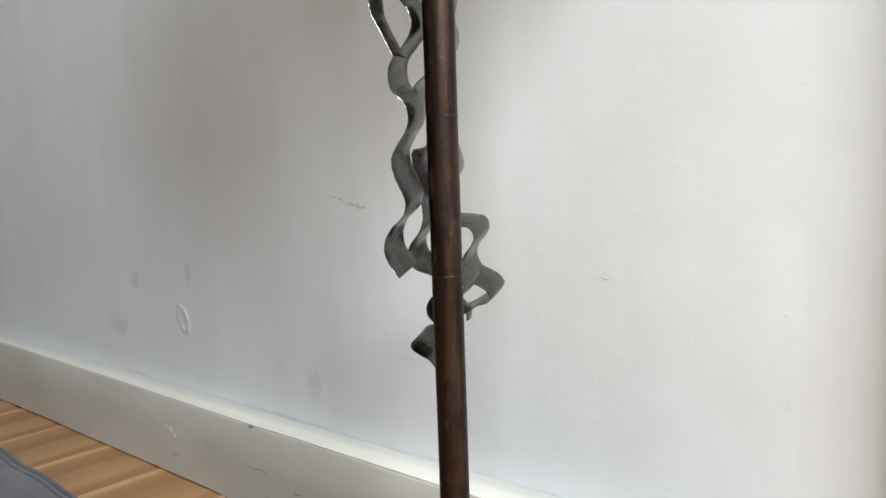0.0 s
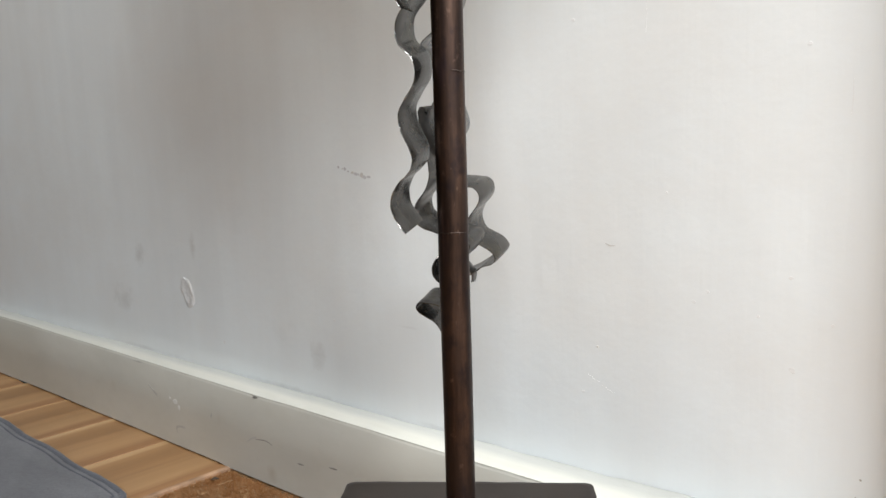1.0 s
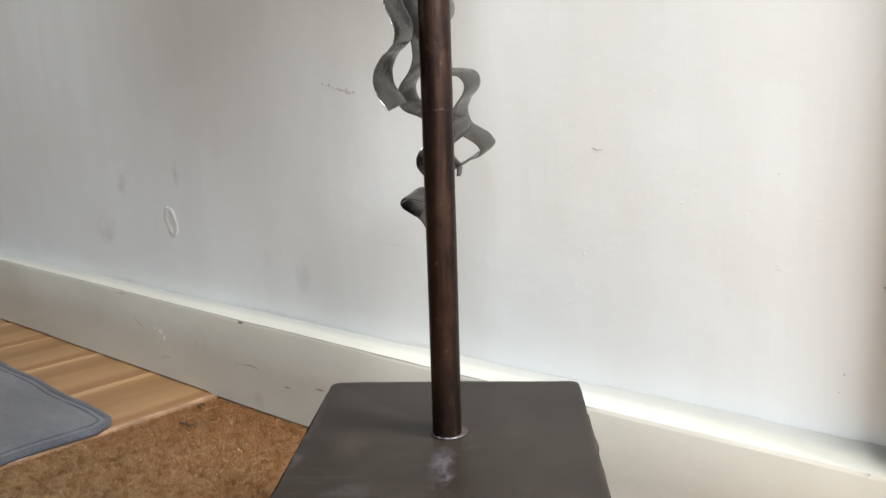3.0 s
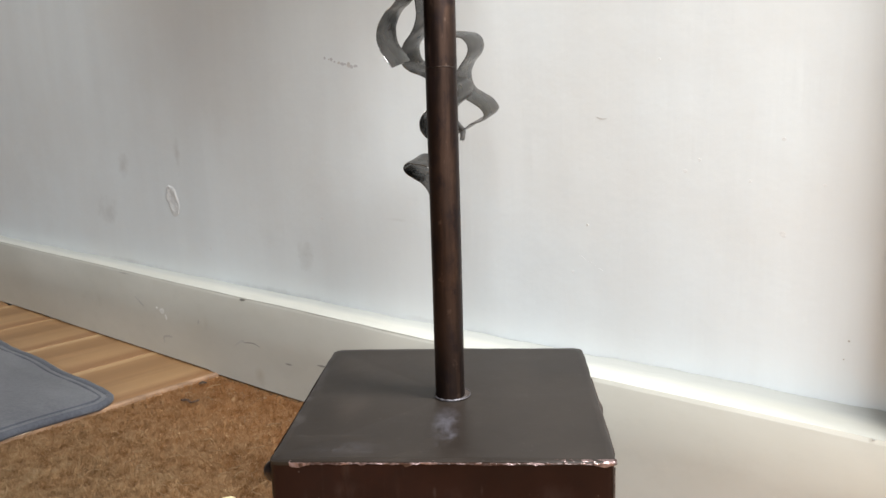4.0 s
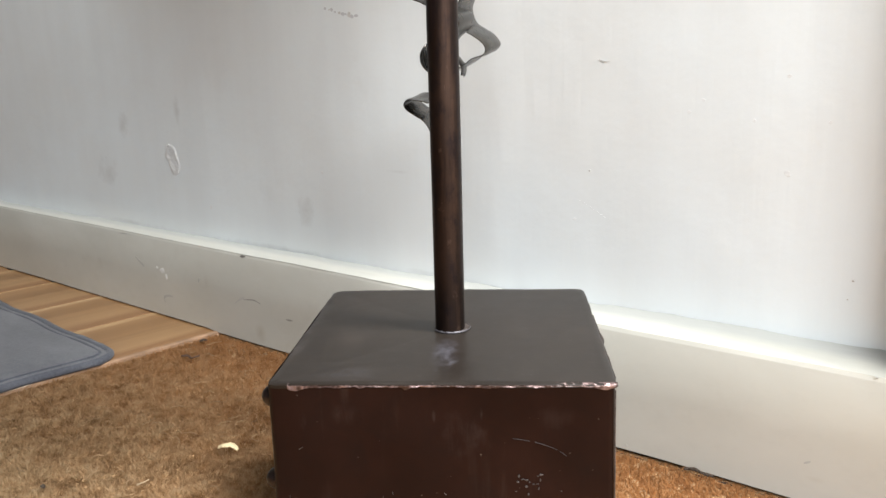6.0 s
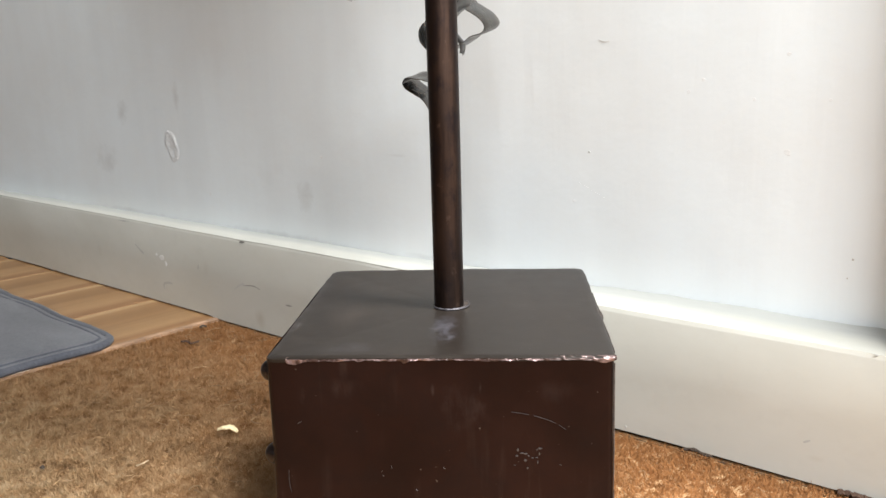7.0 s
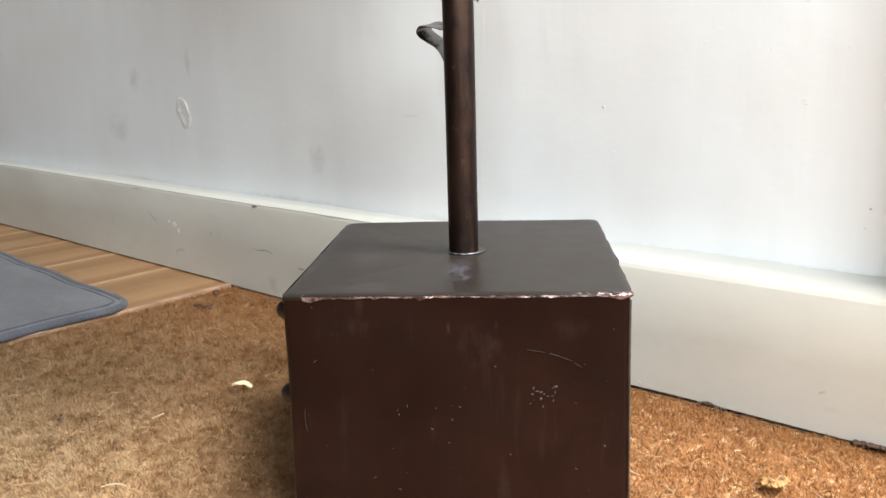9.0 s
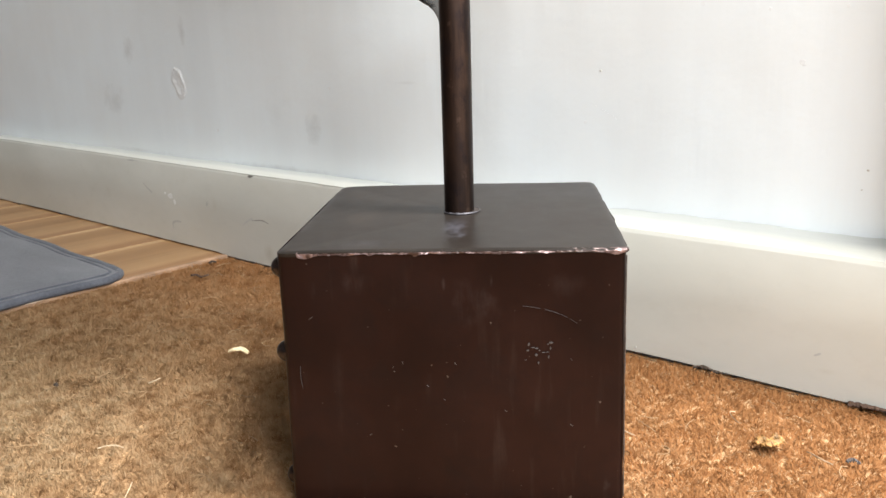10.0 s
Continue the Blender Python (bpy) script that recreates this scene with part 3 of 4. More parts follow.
for f, lift in ((1.25, 0.0), (1.08, 0.0012), (0.92, 0.0024), (0.72, 0.0019), (0.45, 0.0006), (0.2, 0.0010)):
    row = []
    for i in range(28):
        a = 2 * math.pi * i / 28
        q = 0.95 * f * (1 + 0.30 * noise.noise((math.cos(a) * 1.5, math.sin(a) * 1.5, 6)))
        up = 0.53 * lift * (0.6 + 0.7 * noise.noise((math.cos(a) * 2, math.sin(a) * 2, f)) + 0.2)
        row.append(scar.verts.new((-0.8205 + 0.0150 * q * math.cos(a) - 0.004 * q * math.sin(a), WALL_Y + 0.0002 - up, 0.2285 + 0.0185 * q * math.sin(a))))
    rows.append(row)
for r0, r1 in zip(rows, rows[1:]):
    for k in range(28):
        scar.faces.new((r0[k], r0[(k + 1) % 28], r1[(k + 1) % 28], r1[k]))
scar.faces.new(rows[-1])
part("paint_scar", scar, WALL_CHIP, wall, "filled dent with a raised rim", True, 80)
for x, z, s, sq in ((-0.8265, 0.246, 0.007, (0.9, 0.7)), (-0.812, 0.2125, 0.004, (1, 0.9))):
    ob = part("paint_chip", flake(rng, s, 0.0009, 11, sq), WALL_CHIP, wall)
    ob.location = (x, WALL_Y, z)
for x, z, s in (
    (-0.19, 0.553, 0.0018), (0.010, 0.517, 0.0019), (0.008, 0.2585, 0.0030), (-0.18, 0.2035, 0.0017), (-0.074, 0.306, 0.0018), (-0.062, 0.316, 0.0016), (0.004, 0.335, 0.0020),
    (-0.519, 0.2275, 0.0020), (-0.743, 0.1655, 0.0026), (-1.287, 0.286, 0.004), (-0.10, 0.40, 0.0014), (-0.02, 0.30, 0.0014), (0.036, 0.30, 0.0015),
):
    ob = part("paint_chip", flake(rng, s, 0.00016), WALL_CHIP, wall)
    ob.location = (x, WALL_Y, z)
for x, z, s in ((0.062, 0.1775, 0.0010), (0.0595, 0.162, 0.0007), (-0.165, 0.251, 0.0013), (0.0845, 0.252, 0.0013)):
    ob = part("fly_speck", flake(rng, s, 0.0008, 7), SCUFF, wall)
    ob.location = (x, WALL_Y, z)
stroke("wall_scratch", wall, FAINT, [(-0.158, 0.3515), (-0.153, 0.3495), (-0.147, 0.3498)], 0.0016, WALL_Y)
stroke("wall_scratch", wall, WALL_CHIP, [(-0.175, 0.222), (-0.16, 0.214), (-0.148, 0.208)], 0.0007, WALL_Y, 0.0001)
stroke("wall_scratch", wall, WALL_CHIP, [(-0.121, 0.566), (-0.1205, 0.55), (-0.121, 0.535)], 0.0008, WALL_Y, 0.0001)
stroke("wall_scratch", wall, WALL_CHIP, [(0.041, 0.49), (0.0415, 0.476), (0.041, 0.462)], 0.0008, WALL_Y, 0.0001)
for pts, w, mat in (
    ([(-0.660, 0.0495), (-0.645, 0.0585), (-0.625, 0.0615), (-0.604, 0.0570)], 0.0028, SCUFF),
    ([(-0.640, 0.0580), (-0.620, 0.0605), (-0.607, 0.0575)], 0.0016, RUBBED),
    ([(-0.503, 0.0545), (-0.489, 0.0553)], 0.0024, RUBBED), ([(-0.560, 0.0450), (-0.548, 0.0455)], 0.0022, RUBBED),
    ([(-0.893, 0.0835), (-0.878, 0.074), (-0.862, 0.0665)], 0.0030, SCUFF),
    ([(-0.826, 0.0225), (-0.826, 0.031), (-0.815, 0.0345), (-0.800, 0.0345)], 0.0032, SCUFF),
    ([(0.0455, 0.0335), (0.0505, 0.0365)], 0.0022, SCUFF), ([(-0.640, 0.1165), (-0.630, 0.1175)], 0.0030, RUBBED),
    ([(-0.93, 0.1155), (-0.90, 0.1160)], 0.0022, SCUFF), ([(-0.738, 0.066), (-0.735, 0.073)], 0.003, SCUFF),
):
    stroke("scuff_mark", baseboard, mat, pts, 1.35 * w, board_face(pts[0][0]))
for x, z, s, sq in ((-0.824, 0.0705, 0.007, (1.2, 0.8)), (-0.816, 0.0625, 0.0045, (0.8, 1.2)), (-0.838, 0.0735, 0.004, (1, 0.7))):
    ob = part("paint_chip", flake(rng, 0.8 * s, 0.0004, 10, sq), CHIP, baseboard)
    ob.location = (x, board_face(x), z)
for x, z, s in ((-0.1045, 0.0055, 0.0012), (0.09, 0.1165, 0.0012)):
    ob = part("fly_speck", flake(rng, s, 0.0008, 7), SCUFF, baseboard)
    ob.location = (x, BOARD_Y, z)


# ---- the sculpture ----
SC = new("metal_sculpture")
SC.matrix_world = pose(-0.1495, 0.5178, 0.0, 0, 0, 32.6)
tagged(SC, "copper pipe sculpture with curled steel strips on a brown metal box", "sculpture")


def rounded_rect(hx, hy, r, back, n=6):
    out = []
    for cx, cy, a0, r in ((hx - back, hy - back, 0, back), (-hx + back, hy - back, 90, back), (-hx + r, -hy + r, 180, r), (hx - r, -hy + r, 270, r)):
        for i in range(n + 1):
            a = radians(a0 + 90 * i / n)
            out.append((cx + r * math.cos(a), cy + r * math.sin(a)))
    return out


def dent(p):
    """Slight unevenness of hand-bent sheet."""
    return Vector((noise.noise(p * 22), noise.noise(p * 22 + Vector((9, 0, 0))), noise.noise(p * 22 + Vector((0, 9, 0)))))


def sheet_box():
    """The upright sides: a sheet wrapped round a box, a little wider at the foot, with a folded seam on one side."""
    bm = bmesh.new()
    rings = []
    levels = [0.001, 0.006, 0.03, 0.06, 0.09, 0.12, 0.145, 0.158, 0.164, 0.1675, 0.1695]
    for z in levels:
        flare = 0.0028 * (1 - z / 0.17) ** 1.2
        out = [(x - 0.0030 * (x < 0) + 0.0014 * (x > 0), y) for x, y in rounded_rect(0.0998 + flare, 0.0962 + flare, 0.0045, 0.0055, 4)]
        ring = []
        for i, (x, y) in enumerate(out):
            ring.append(bm.verts.new((x, y, z)))
        rings.append(ring)
    n = len(rings[0])
    for r0, r1 in zip(rings, rings[1:]):
        for k in range(n):
            bm.faces.new((r0[k], r0[(k + 1) % n], r1[(k + 1) % n], r1[k]))
    bm.faces.new(rings[0])
    bmesh.ops.subdivide_edges(bm, edges=[e for e in bm.edges if e.calc_length() > 0.05], cuts=12, use_grid_fill=True)
    for v in bm.verts:
        v.co += 0.0006 * dent(v.co)
    return bm


part("box_side", sheet_box(), SHEET, SC, "dark brown sheet-metal sides", True, 40)


def top_plate():
    """A beaten sheet whose rim laps a little way over the sides."""
    bm = bmesh.new()
    n = 36
    ring = []
    for i in range(n * 4):
        side, t = divmod(i, n)
        t = t / n
        ring.append(((-1 + 2 * t, -1), (1, -1 + 2 * t), (1 - 2 * t, 1), (-1, 1 - 2 * t))[side])
    shells = (0.12, 0.3, 0.5, 0.7, 0.85, 0.95, 0.988, 1.0)
    rows = []
    for f in shells:
        row = []
        for a, b in ring:
            hx, hy = (0.1020 if a > 0 else 0.1024), 0.0972
            x, y = a * hx, b * hy
            rad = 0.005 if b > 0 else 0.005
            cx, cy = max(0, abs(x) - hx + rad), max(0, abs(y) - hy + rad)
            d = math.hypot(cx, cy)
            if d > rad:
                x -= math.copysign(cx - cx * rad / d, x)
                y -= math.copysign(cy - cy * rad / d, y)
            x, y = x * f, y * f
            if f > 0.98:
                x += 0.0009 * noise.noise((y * 50, a * 3, 1)) * abs(a)
                y += 0.0007 * noise.noise((x * 60, b * 3, 5)) * (b > 0)
            z = 0.1712 + 0.0005 * noise.noise((x * 14, y * 14, 3)) - 0.0012 * max(0, -a) ** 3 * f
            row.append(bm.verts.new((x, y, z - (0.0007 if f == 1.0 else 0.0))))
        rows.append(row)
    skirt = [bm.verts.new((v.co.x * 1.001, v.co.y * 1.001, v.co.z - 0.0016 - 0.0010 * noise.noise((v.co.x * 45, v.co.y * 45, 9)))) for v in rows[-1]]
    rows.append(skirt)
    m = len(ring)
    for r0, r1 in zip(rows, rows[1:]):
        for k in range(m):
            bm.faces.new((r0[k], r0[(k + 1) % m], r1[(k + 1) % m], r1[k]))
    bm.faces.new(rows[0])
    return bm


part("top_plate", top_plate(), TOP, SC, "dull grey-brown metal top", True, 50)


F = 0.0972


def beaten_band():
    """The hammered fold along the front of the top: many small flats."""
    bm = bmesh.new()
    g = random.Random(5)
    rows = []
    for i in range(131):
        s = i / 130
        x = -0.0900 + 0.1920 * s
        lift = 0.0004 * noise.noise((s * 8, 1, 1)) + 0.0010 * s - 0.0008
        low = 0.0006 + 0.0008 * max(0, noise.noise((s * 17, 3, 3))) + 0.0016 * max(0, noise.noise((s * 9, 8, 1)) - 0.15)
        for at, tall, wide in ((0.965, 0.0018, 0.022), (0.025, 0.0026, 0.030), (0.15, 0.0008, 0.03), (0.365, 0.0022, 0.010), (0.225, 0.0012, 0.008), (0.76, 0.0010, 0.006)):
            low += tall * math.exp(-(((s - at) / wide) ** 2))
        j = lambda a: g.uniform(-a, a)
        back = 0.0010 + 0.0020 * min(1, s / 0.12)
        rows.append([bm.verts.new((x + j(0.0003), -F + b + j(0.00022), 0.1707 + lift + c + j(0.00022))) for b, c in ((back, 0.0006), (0.0010, 0.0005), (-0.0003, -0.0004), (-0.0005, -0.0003 - low), (0.0016, -0.0006 - low))])
    for r0, r1 in zip(rows, rows[1:]):
        for k in range(4):
            bm.faces.new((r0[k], r0[k + 1], r1[k + 1], r1[k]))
    return bm


part("folded_edge", beaten_band(), EDGE, SC, "hammered edge rubbed to bright copper", True, 22)

# thin worn line down the front edge
seam = [(0.1002 + 0.0028 * (1 - z / 0.17) ** 1.2 - 0.0006, -0.0957 - 0.0028 * (1 - z / 0.17) ** 1.2 + 0.0004, z) for z in (0.012 + 0.155 * i / 40 for i in range(41))]
part("worn_line", tube([(a + 0.0014, b, c) for a, b, c in seam], lambda s: 0.0004 + 0.0005 * noise.noise((s * 11, 5, 5)), 6), BARE, SC, "", True, 70)


def rivet(y, z, r, h):
    bm = bmesh.new()
    rows = []
    for k in range(5):
        a = radians(90 * k / 4.6)
        rows.append([bm.verts.new((-h * math.sin(a), r * math.cos(a) * math.cos(b), r * math.cos(a) * math.sin(b))) for b in (2 * math.pi * i / 14 for i in range(14))])
    for r0, r1 in zip(rows, rows[1:]):
        for i in range(14):
            bm.faces.new((r0[i], r0[(i + 1) % 14], r1[(i + 1) % 14], r1[i]))
    bm.faces.new(rows[-1])
    bm.faces.new(rows[0])
    ob = part("rivet", bm, RIVET, SC, "domed metal rivet", True, 50)
    ob.location = (-0.1012 - 0.0028 * (1 - z / 0.17), y, z)
    return ob


for y, z in ((-0.086, 0.1585), (-0.088, 0.1045), (-0.086, 0.0165), (0.03, 0.150), (0.03, 0.02)):
    rivet(y, z, 0.0072, 0.0080)
# the side sheet gapes a little along the top plate
# its edge is coloured black for the shade in the gap
flap = bmesh.new()
rows = []
for i in range(61):
    y = -0.082 + 0.118 * i / 60
    out = 0.0008 + 0.0030 * max(0, noise.noise((y * 42, 4, 2)) + 0.12) * math.sin(math.pi * i / 60)
    rows.append([flap.verts.new(p) for p in ((0.1012, y, 0.156), (0.1018 + out, y, 0.163), (0.1022 + out, y, 0.1694 - 0.5 * out), (0.1012, y, 0.1690))])
for r0, r1 in zip(rows, rows[1:]):
    for k in range(3):
        flap.faces.new((r0[k], r0[k + 1], r1[k + 1], r1[k]))
part("side_flap", flap, GAP_BLACK, SC, "dark gaping edge of the side sheet", True, 50)

# scratches in the brown paint
for pts, w in (
    ([(0.042, 0.1370), (0.047, 0.1363), (0.052, 0.1354)], 0.00010), ([(0.055, 0.1348), (0.062, 0.1325), (0.068, 0.1300)], 0.00013), ([(0.0695, 0.1290), (0.0735, 0.1262)], 0.00018),
    ([(-0.0360, 0.0985), (-0.0364, 0.0972)], 0.0010), ([(-0.0358, 0.0952), (-0.0352, 0.0945)], 0.0010), ([(-0.0305, 0.1015), (-0.0300, 0.0995)], 0.0009), ([(-0.0860, 0.1285), (-0.0835, 0.1300)], 0.0010),
    ([(0.0010, 0.1010), (0.0022, 0.0998)], 0.0010), ([(-0.0935, 0.0980), (-0.0938, 0.0900), (-0.0930, 0.0830)], 0.0005), ([(0.0310, 0.0700), (0.0322, 0.0690)], 0.0011),
    ([(0.0705, 0.0610), (0.0720, 0.0600)], 0.0011), ([(-0.0530, 0.0520), (-0.0515, 0.0530)], 0.0010), 
    ([(0.0700, 0.1040), (0.0712, 0.1030)], 0.0009), ([(-0.016, 0.086), (-0.0150, 0.0852)], 0.0008), ([(-0.006, 0.077), (-0.005, 0.0762)], 0.0008),
):
    stroke("scratch", SC, RUBBED_PAINT if w < 0.00095 else BARE, pts, 0.45 * w, -0.0966 - 0.0028 * (1 - pts[0][1] / 0.17) ** 1.2, 0.0002)

# a small V of rubbed spots
for x, z, r, sq in (
    (0.0455, 0.1128, 0.0012, (0.8, 1.4)), (0.0478, 0.1108, 0.0011, (1.5, 0.5)), (0.0500, 0.1104, 0.0012, (1.6, 0.6)), (0.0518, 0.1092, 0.0010, (0.9, 1.0)), (0.0500, 0.1062, 0.0012, (1.0, 1.0)),
    (0.0540, 0.1078, 0.0009, (1.6, 0.5)), (0.0566, 0.1080, 0.0010, (1.5, 0.5)), (0.0582, 0.1105, 0.0010, (0.6, 1.6)), (0.0586, 0.1140, 0.0014, (1.5, 0.7)), (0.0568, 0.1132, 0.0008, (1.0, 0.8)),
    (0.0572, 0.1050, 0.0011, (0.6, 1.5)), (0.0512, 0.1012, 0.0011, (0.7, 1.2)), (0.0450, 0.1090, 0.0012, (1.0, 0.8)), (0.0438, 0.1030, 0.0008, (1.4, 0.5)),
):
    ob = part("scratch", flake(rng, 0.72 * r, 0.00010, 9, sq), RUBBED_PAINT, SC)
    ob.location = (x, -0.0966 - 0.0028 * (1 - z / 0.17) ** 1.2, z)

# the pipe, in three soldered lengths with a faint ring at the joints
PIPE_TOP, R = 1.08, 0.01025
prof = []
for i in range(200):
    z = 0.168 + (PIPE_TOP - 0.168) * i / 199
    prof.append((0.00025 * noise.noise((z * 9, 1, 0)), 0.00025 * noise.noise((z * 9, 5, 0)), z))
part("pipe", tube(prof, lambda s: R * (1 + 0.006 * noise.noise((s * 30, 2, 2))), 40), COPPER, SC, "tarnished brown copper pipe", True, 60)
RING = plain("worn_solder", (0.050, 0.035, 0.028), 0.4, 0.8, 0.5, 500)
for z, r, a0, a1 in ((0.3965, 0.0003, -165, -25), (0.4995, 0.0003, -75, 15)):
    hoop = [((R + 0.00005) * math.cos(a), (R + 0.00005) * math.sin(a), z + 0.0007 * noise.noise((3 * math.cos(a), 3 * math.sin(a), z))) for a in (radians(a0 + (a1 - a0) * i / 30) for i in range(31))]
    part("solder_ring", tube(hoop, lambda f: max(0.00005, r * (1 + 1.6 * noise.noise((f * 9, z * 40, 4)))), 6), RING, SC, "", True, 80)
# dark hole round the pipe's foot, its bright rim and lead-grey collar
# the hole is a flat disc, coloured black for the shade inside
hole = bmesh.new()
bmesh.ops.create_circle(hole, cap_ends=True, segments=28, radius=0.0124)
for v in hole.verts:
    v.co += Vector((0.0016, 0.0008, 0.1719))
part("pipe_hole", hole, GAP_BLACK, SC, "dark gap round the pipe")
SOLDER = plain("lead_grey_solder", (0.115, 0.108, 0.118), 0.45, 0.6, 0.4, 120)
rim = [(0.0016 + 0.0125 * math.cos(a), 0.0008 + 0.0125 * math.sin(a), 0.1719) for a in (2 * math.pi * i / 48 for i in range(49))]
part("hole_rim", tube(rim, lambda s: 0.0003 + 0.0003 * noise.noise((s * 14, 6, 1)), 6), SOLDER, SC, "thin bare rim of the hole", True, 80)
collar = [(0.0004 + 0.0117 * math.cos(a), -0.0001 + 0.0114 * math.sin(a), 0.1718) for a in (radians(195 + 150 * i / 30) for i in range(31))]
part("collar", tube(collar, lambda s: 0.0006 * (0.4 + math.sin(math.pi * s)) + 0.0004 * noise.noise((s * 12, 1, 9)), 7), SOLDER, SC, "grey solder round the pipe's foot", True, 80)


def strip(points, over, label, thick=0.0013, across=8, per=8, shine=None, ragged=0.0):
    """A bent metal strip: its near edge runs through points (x, y, z) in millimetres, and it is as wide as the vector over."""
    path = np.array(smooth_path(points, per)) / 1000
    for _ in range(3):
        path[1:-1] = 0.25 * path[:-2] + 0.5 * path[1:-1] + 0.25 * path[2:]
    w = Vector(over) / 1000
    bm = bmesh.new()
    rows = []
    n = len(path)
    for i, q in enumerate(path):
        way = Vector(path[min(i + 1, n - 1)] - path[max(i - 1, 0)]).normalized()
        nor = way.cross(w).normalized()
        rag = w.normalized() * 0.0003 * noise.noise((i * 0.4, points[0][2], 2))
        ring = []
        for turn in (1, -1):
            for k in range(0, across + 1) if turn > 0 else range(across, -1, -1):
                # the sheet is a little dished across its width
                f = k / across
                dish = 0.0005 * math.sin(math.pi * f) + 0.0005 * noise.noise((i * 0.12, f * 1.5, points[0][2]))
                torn = way * ragged * noise.noise((f * 7, points[0][0], 3)) if i in (0, n - 1) else Vector()
                ring.append(Vector(q) + w * f + rag + torn + nor * (dish + turn * (thick / 2) * (0.45 if k in (0, across) else 1)))
        rows.append([bm.verts.new(r) for r in ring])
    m = len(rows[0])
    for r0, r1 in zip(rows, rows[1:]):
        for k in range(m):
            bm.faces.new((r0[k], r0[(k + 1) % m], r1[(k + 1) % m], r1[k]))
    bm.faces.new(rows[0])
    bm.faces.new(rows[-1])
    ob = part("steel_strip", bm, STEEL, SC, label, True, 60)
    if shine:
        # thin bright tube, its width broken up to stand for glints
        lit = [Vector(q) - 0.0002 * w.normalized() for q in path[int(shine[0] * (n - 1)) : int(shine[1] * (n - 1)) + 1]]
        part("cut_edge", tube(lit, lambda a: max(0.00003, shine[2] * (0.00022 + 0.0007 * noise.noise((a * 30, points[0][2], 3)))), 6), BRIGHT, ob, "bright cut edge broken up like glints", True, 80)
    return ob


strip([
    (-4, 0, 640), (-28, -20, 604), (-38, -32, 580), (-38.4, -32, 568.3), (-37.7, -32, 561.2), (-34.7, -32, 554.6), (-31, -32, 547.3), (-28.2, -32, 541.3), (-25.7, -32, 536.3),
], (5.6, 20, -0.8), "cut end of a curled grey steel strip", shine=(0.3, 1, 1.2))
strip([(x, -12, z) for x, z in (
    (-6, 640), (-24, 612), (-31, 592), (-27, 578), (-22.2, 570.6), (-17.6, 563.7), (-15.8, 556.2), (-18.3, 548.2), (-24.2, 541), (-29.4, 534.4), (-31.9, 526.3), (-30.6, 517.3), (-25.8, 511.9),
    (-21.7, 507.2), (-20.3, 499.9), (-21.3, 492.6), (-24.8, 486.7), (-28.2, 481.9), (-31.4, 475.6), (-32, 470.3), (-30.5, 462.7), (-27.2, 454.7), (-24.9, 449.3), (-24.1, 443.5),
    (-25.8, 437.7), (-28.9, 434.1), (-33, 430.6), (-37.4, 423.7), (-39.1, 417.5), (-38.3, 410.8), (-35.3, 404.5), (-30.1, 396.9),
)], (8, 32, 4.6), "long wavy grey steel strip with a shiny cut edge", shine=(0.15, 1, 0.9))
strip([
    (-23.6, 28, 474.4), (-23.1, 28, 465.9), (-21.2, 28, 455.8), (-19, 28, 444.5), (-17.7, 28, 435.7), (-17.5, 28, 430), (-19.7, 28, 423.6), (-23.9, 28, 417.2), (-27.6, 28, 411.5),
    (-29.4, 28, 405.4), (-28.1, 28, 399.1), (-23.5, 28, 395.1), (-17, 28, 392.2), (-14.2, 30, 391), (-6.9, 34.3, 387.7), (0.7, 37.7, 385.2), (5.8, 40.6, 383), (7.9, 42.5, 380.5), (8.1, 44, 377),
    (5.5, 44, 372), (-1, 43, 367), (-6.2, 40, 361),
], (9.6, 34, 4.8), "grey steel strip with a torn end curling behind the pipe", ragged=0.008)
strip([(x, 45, z) for x, z in (
    (8, 640), (10, 610), (0.3, 569), (2.9, 556), (1.9, 545.5), (-9.9, 532.3), (-22.9, 520.7), (-18.4, 510.6), (-7.2, 493.2), (2.6, 468.5), (3.1, 458), (-5.8, 448.5), (-14.1, 440.4),
)], (5, 34, 4), "wavy steel strip peeping out on both sides of the pipe")
strip([
    (-11, 74, 420.2), (-2.8, 74, 419.6), (5.4, 74, 418.6), (9.9, 75, 417.7), (13.5, 76, 414.4), (14.6, 76, 408.8), (12.8, 77, 403.6), (8.8, 78, 398.9), (5.7, 79, 393.7), (4.3, 80, 387.9),
    (5.3, 81, 381.3), (8.5, 82, 376.2), (13.5, 84, 372.7), (19.3, 86, 369.1), (23.5, 87, 365.1), (25.5, 88, 360.4), (22.4, 88, 356.6), (17.2, 88, 355.1), (12.9, 88, 353.5), (8.9, 88, 350.1),
    (0.6, 88, 345.6), (-9.8, 80, 343), (-16.7, 72, 345.5), (-21, 70, 350.8), (-22.1, 70, 357.5), (-19.9, 72, 363.6), (-15.3, 78, 367.8),
], (11.0, 38, 4.8), "meandering dull steel strip hanging behind the pipe")
strip([
    (-9.4, 84, 366.1), (-5.8, 90, 357.2), (-8.7, 94, 341.9), (-14.5, 94, 326.6), (-19.5, 94, 322.2), (-24.8, 94, 323.5), (-31.4, 94, 324.9), (-36.8, 94, 324.5), (-38.7, 94, 321),
    (-36.2, 94, 316.9), (-30.5, 94, 312.8), (-24.4, 94, 309.1), (-19.7, 94, 302.2), (-15.6, 94, 292.2), (-9, 94, 284),
], (8.1, 36, 3.8), "lowest loop of dull steel strip behind the pipe")
